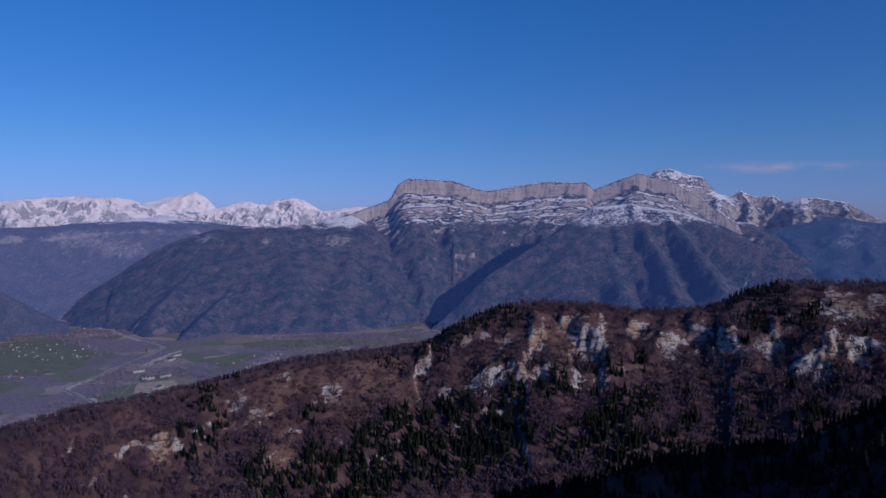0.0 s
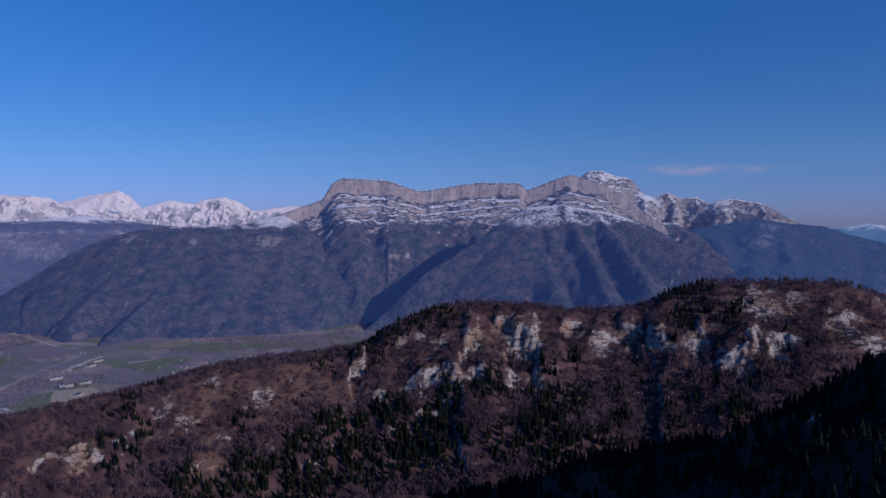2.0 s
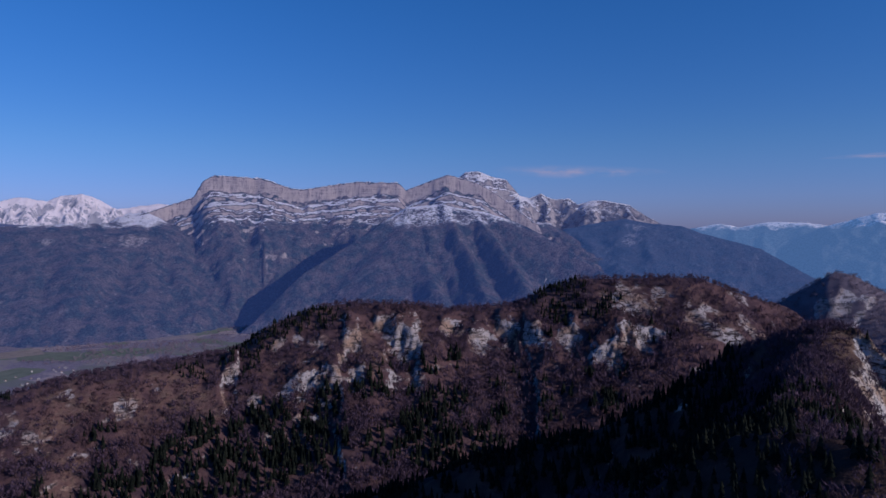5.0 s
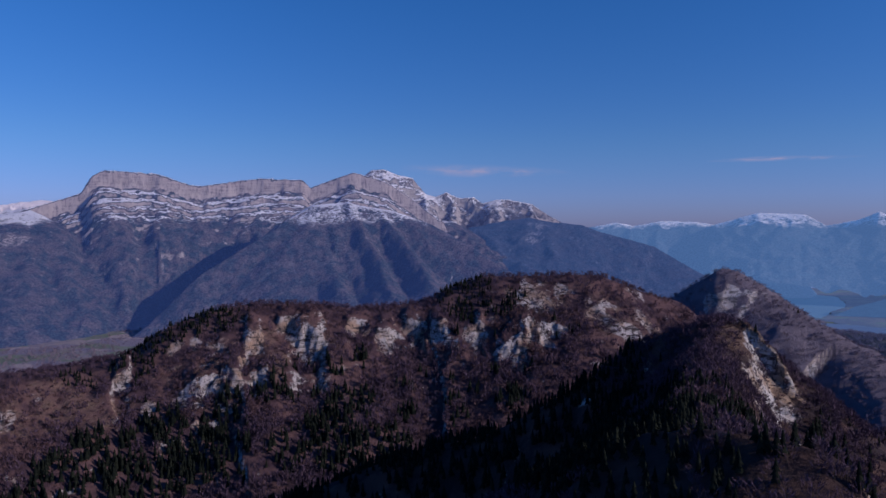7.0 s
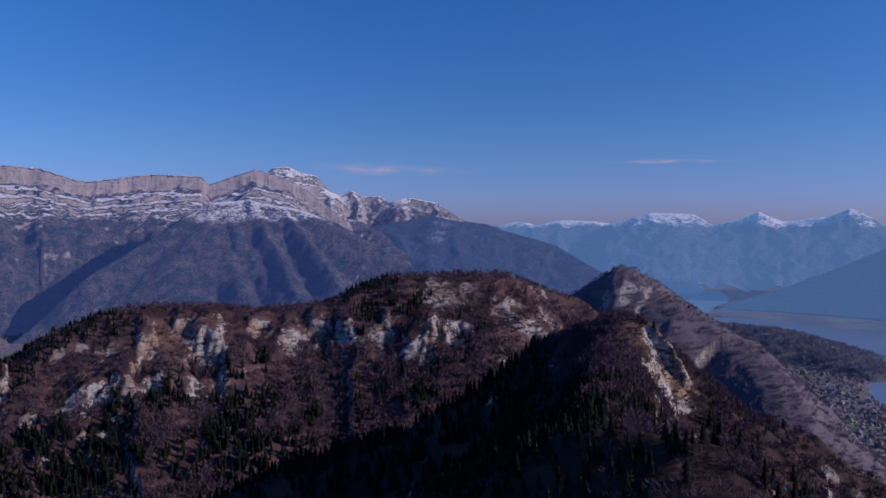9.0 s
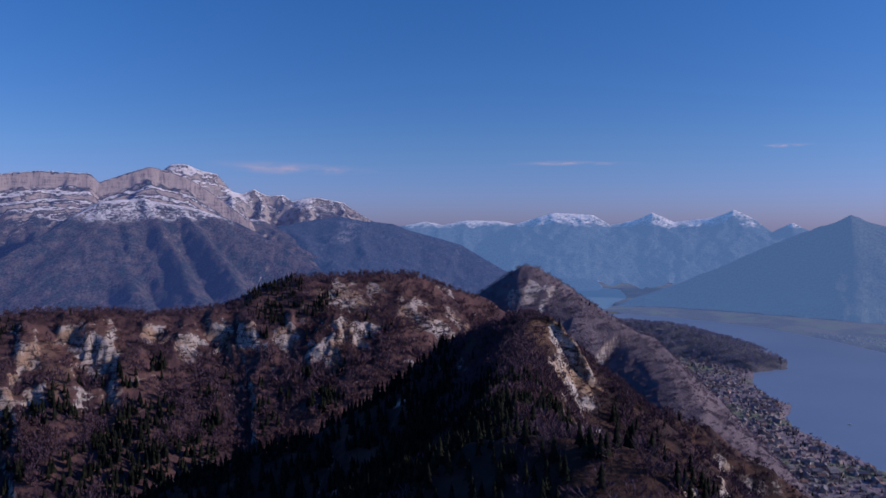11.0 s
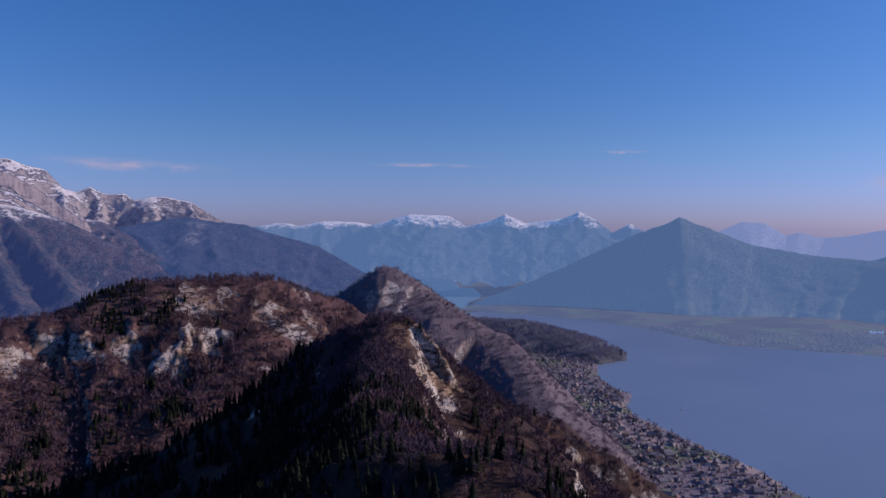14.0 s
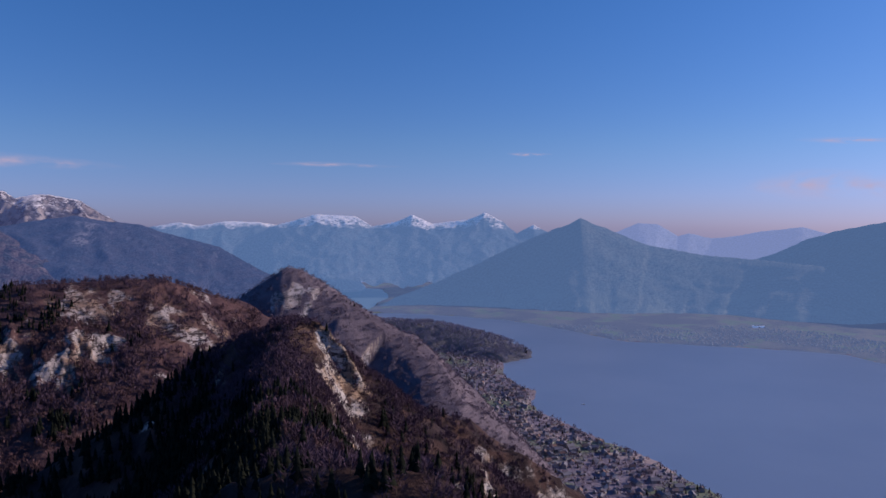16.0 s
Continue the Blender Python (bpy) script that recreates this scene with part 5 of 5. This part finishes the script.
for px, w, lift in sections:
    rows.append([bm.verts.new((px, -w, 1.0 + lift)), bm.verts.new((px, -w * 0.7, 0.1)), bm.verts.new((px, 0, -0.35 + lift)), bm.verts.new((px, w * 0.7, 0.1)), bm.verts.new((px, w, 1.0 + lift))])
for u, v in zip(rows[:-1], rows[1:]):
    for k in range(4):
        bm.faces.new((u[k], v[k], v[k + 1], u[k + 1]))
    bm.faces.new((u[0], u[4], v[4], v[0]))
bm.faces.new(rows[0])
part("hull", bm, M_PAINT, boat)
bm = bmesh.new()
box(bm, -1.6, -0.9, 0.9, 1.0, 0.9, 2.1)
bmesh.ops.bevel(bm, geom=bm.edges[:], offset=0.25, segments=2, affect="EDGES")
part("cabin", bm, M_PAINT, boat)
bm = bmesh.new()
box(bm, 0.7, -0.75, 1.3, 1.02, 0.75, 1.9)
part("windscreen", bm, M_GLASS, boat)
boat.matrix_world = Matrix.Translation((*BOAT, 0.1)) @ Matrix.Rotation(2.2, 4, "Z")


# ---------------------------------------------------------------- thin clouds
def cloud_material():
    n = Nodes("thin_cloud", 1.0)
    t = n.t
    uv = t.nodes.new("ShaderNodeTexCoord")
    m = t.nodes.new("ShaderNodeMapping")
    m.inputs["Scale"].default_value = (3.0, 3.0, 1.1)
    t.links.new(uv.outputs["Generated"], m.inputs["Vector"])
    tex = t.nodes.new("ShaderNodeTexNoise")
    tex.inputs["Scale"].default_value, tex.inputs["Detail"].default_value = 1.6, 6.0
    t.links.new(m.outputs[0], tex.inputs["Vector"])
    fade = t.nodes.new("ShaderNodeAttribute")
    fade.attribute_name = "thickness"
    alpha = n.math("MULTIPLY", n.ramp(tex.outputs["Fac"], 0.30, 0.75), fade.outputs["Fac"], clamp=True)
    # Rosy emission stands in for sunlight on the wisps.
    glow, clear, both = t.nodes.new("ShaderNodeEmission"), t.nodes.new("ShaderNodeBsdfTransparent"), t.nodes.new("ShaderNodeMixShader")
    glow.inputs[0].default_value, glow.inputs[1].default_value = (0.58, 0.50, 0.64, 1), 0.72
    t.links.new(alpha, both.inputs[0])
    t.links.new(clear.outputs[0], both.inputs[1])
    t.links.new(glow.outputs[0], both.inputs[2])
    t.links.new(both.outputs[0], t.nodes["Material Output"].inputs[0])
    return n.mat


M_CLOUD = cloud_material()


def cloud(x0, y0, z0, x1, y1, z1, tall):
    """A long wisp: a bowed sheet that thins out to nothing at its edges."""
    u, v = np.meshgrid(np.linspace(0, 1, 70), np.linspace(-1, 1, 17), indexing="ij")
    bow = tall * 0.15 * np.sin(u * 5.0 + x0)
    out = 1 + 0.004 * np.cos(v * 1.5)
    x, y = (x0 + (x1 - x0) * u) * out, (y0 + (y1 - y0) * u) * out
    z = z0 + (z1 - z0) * u + bow + v * tall * (0.35 + 0.65 * np.sin(np.pi * u ** 0.8))
    ob = new("cloud", mesh_grid("cloud", x, y, z, np.ones(x.shape, bool), M_CLOUD))
    thick = ob.data.attributes.new("thickness", "FLOAT", "POINT")
    thick.data.foreach_set("value", (np.sin(np.pi * u) ** 1.2 * (1 - np.abs(v)) ** 1.3 * 0.9).astype(np.float32).ravel())
    return tagged(ob, "thin rosy wisp of cloud above the horizon", "cloud", "clouds", "structure")


for c in CLOUDS:
    cloud(*c)
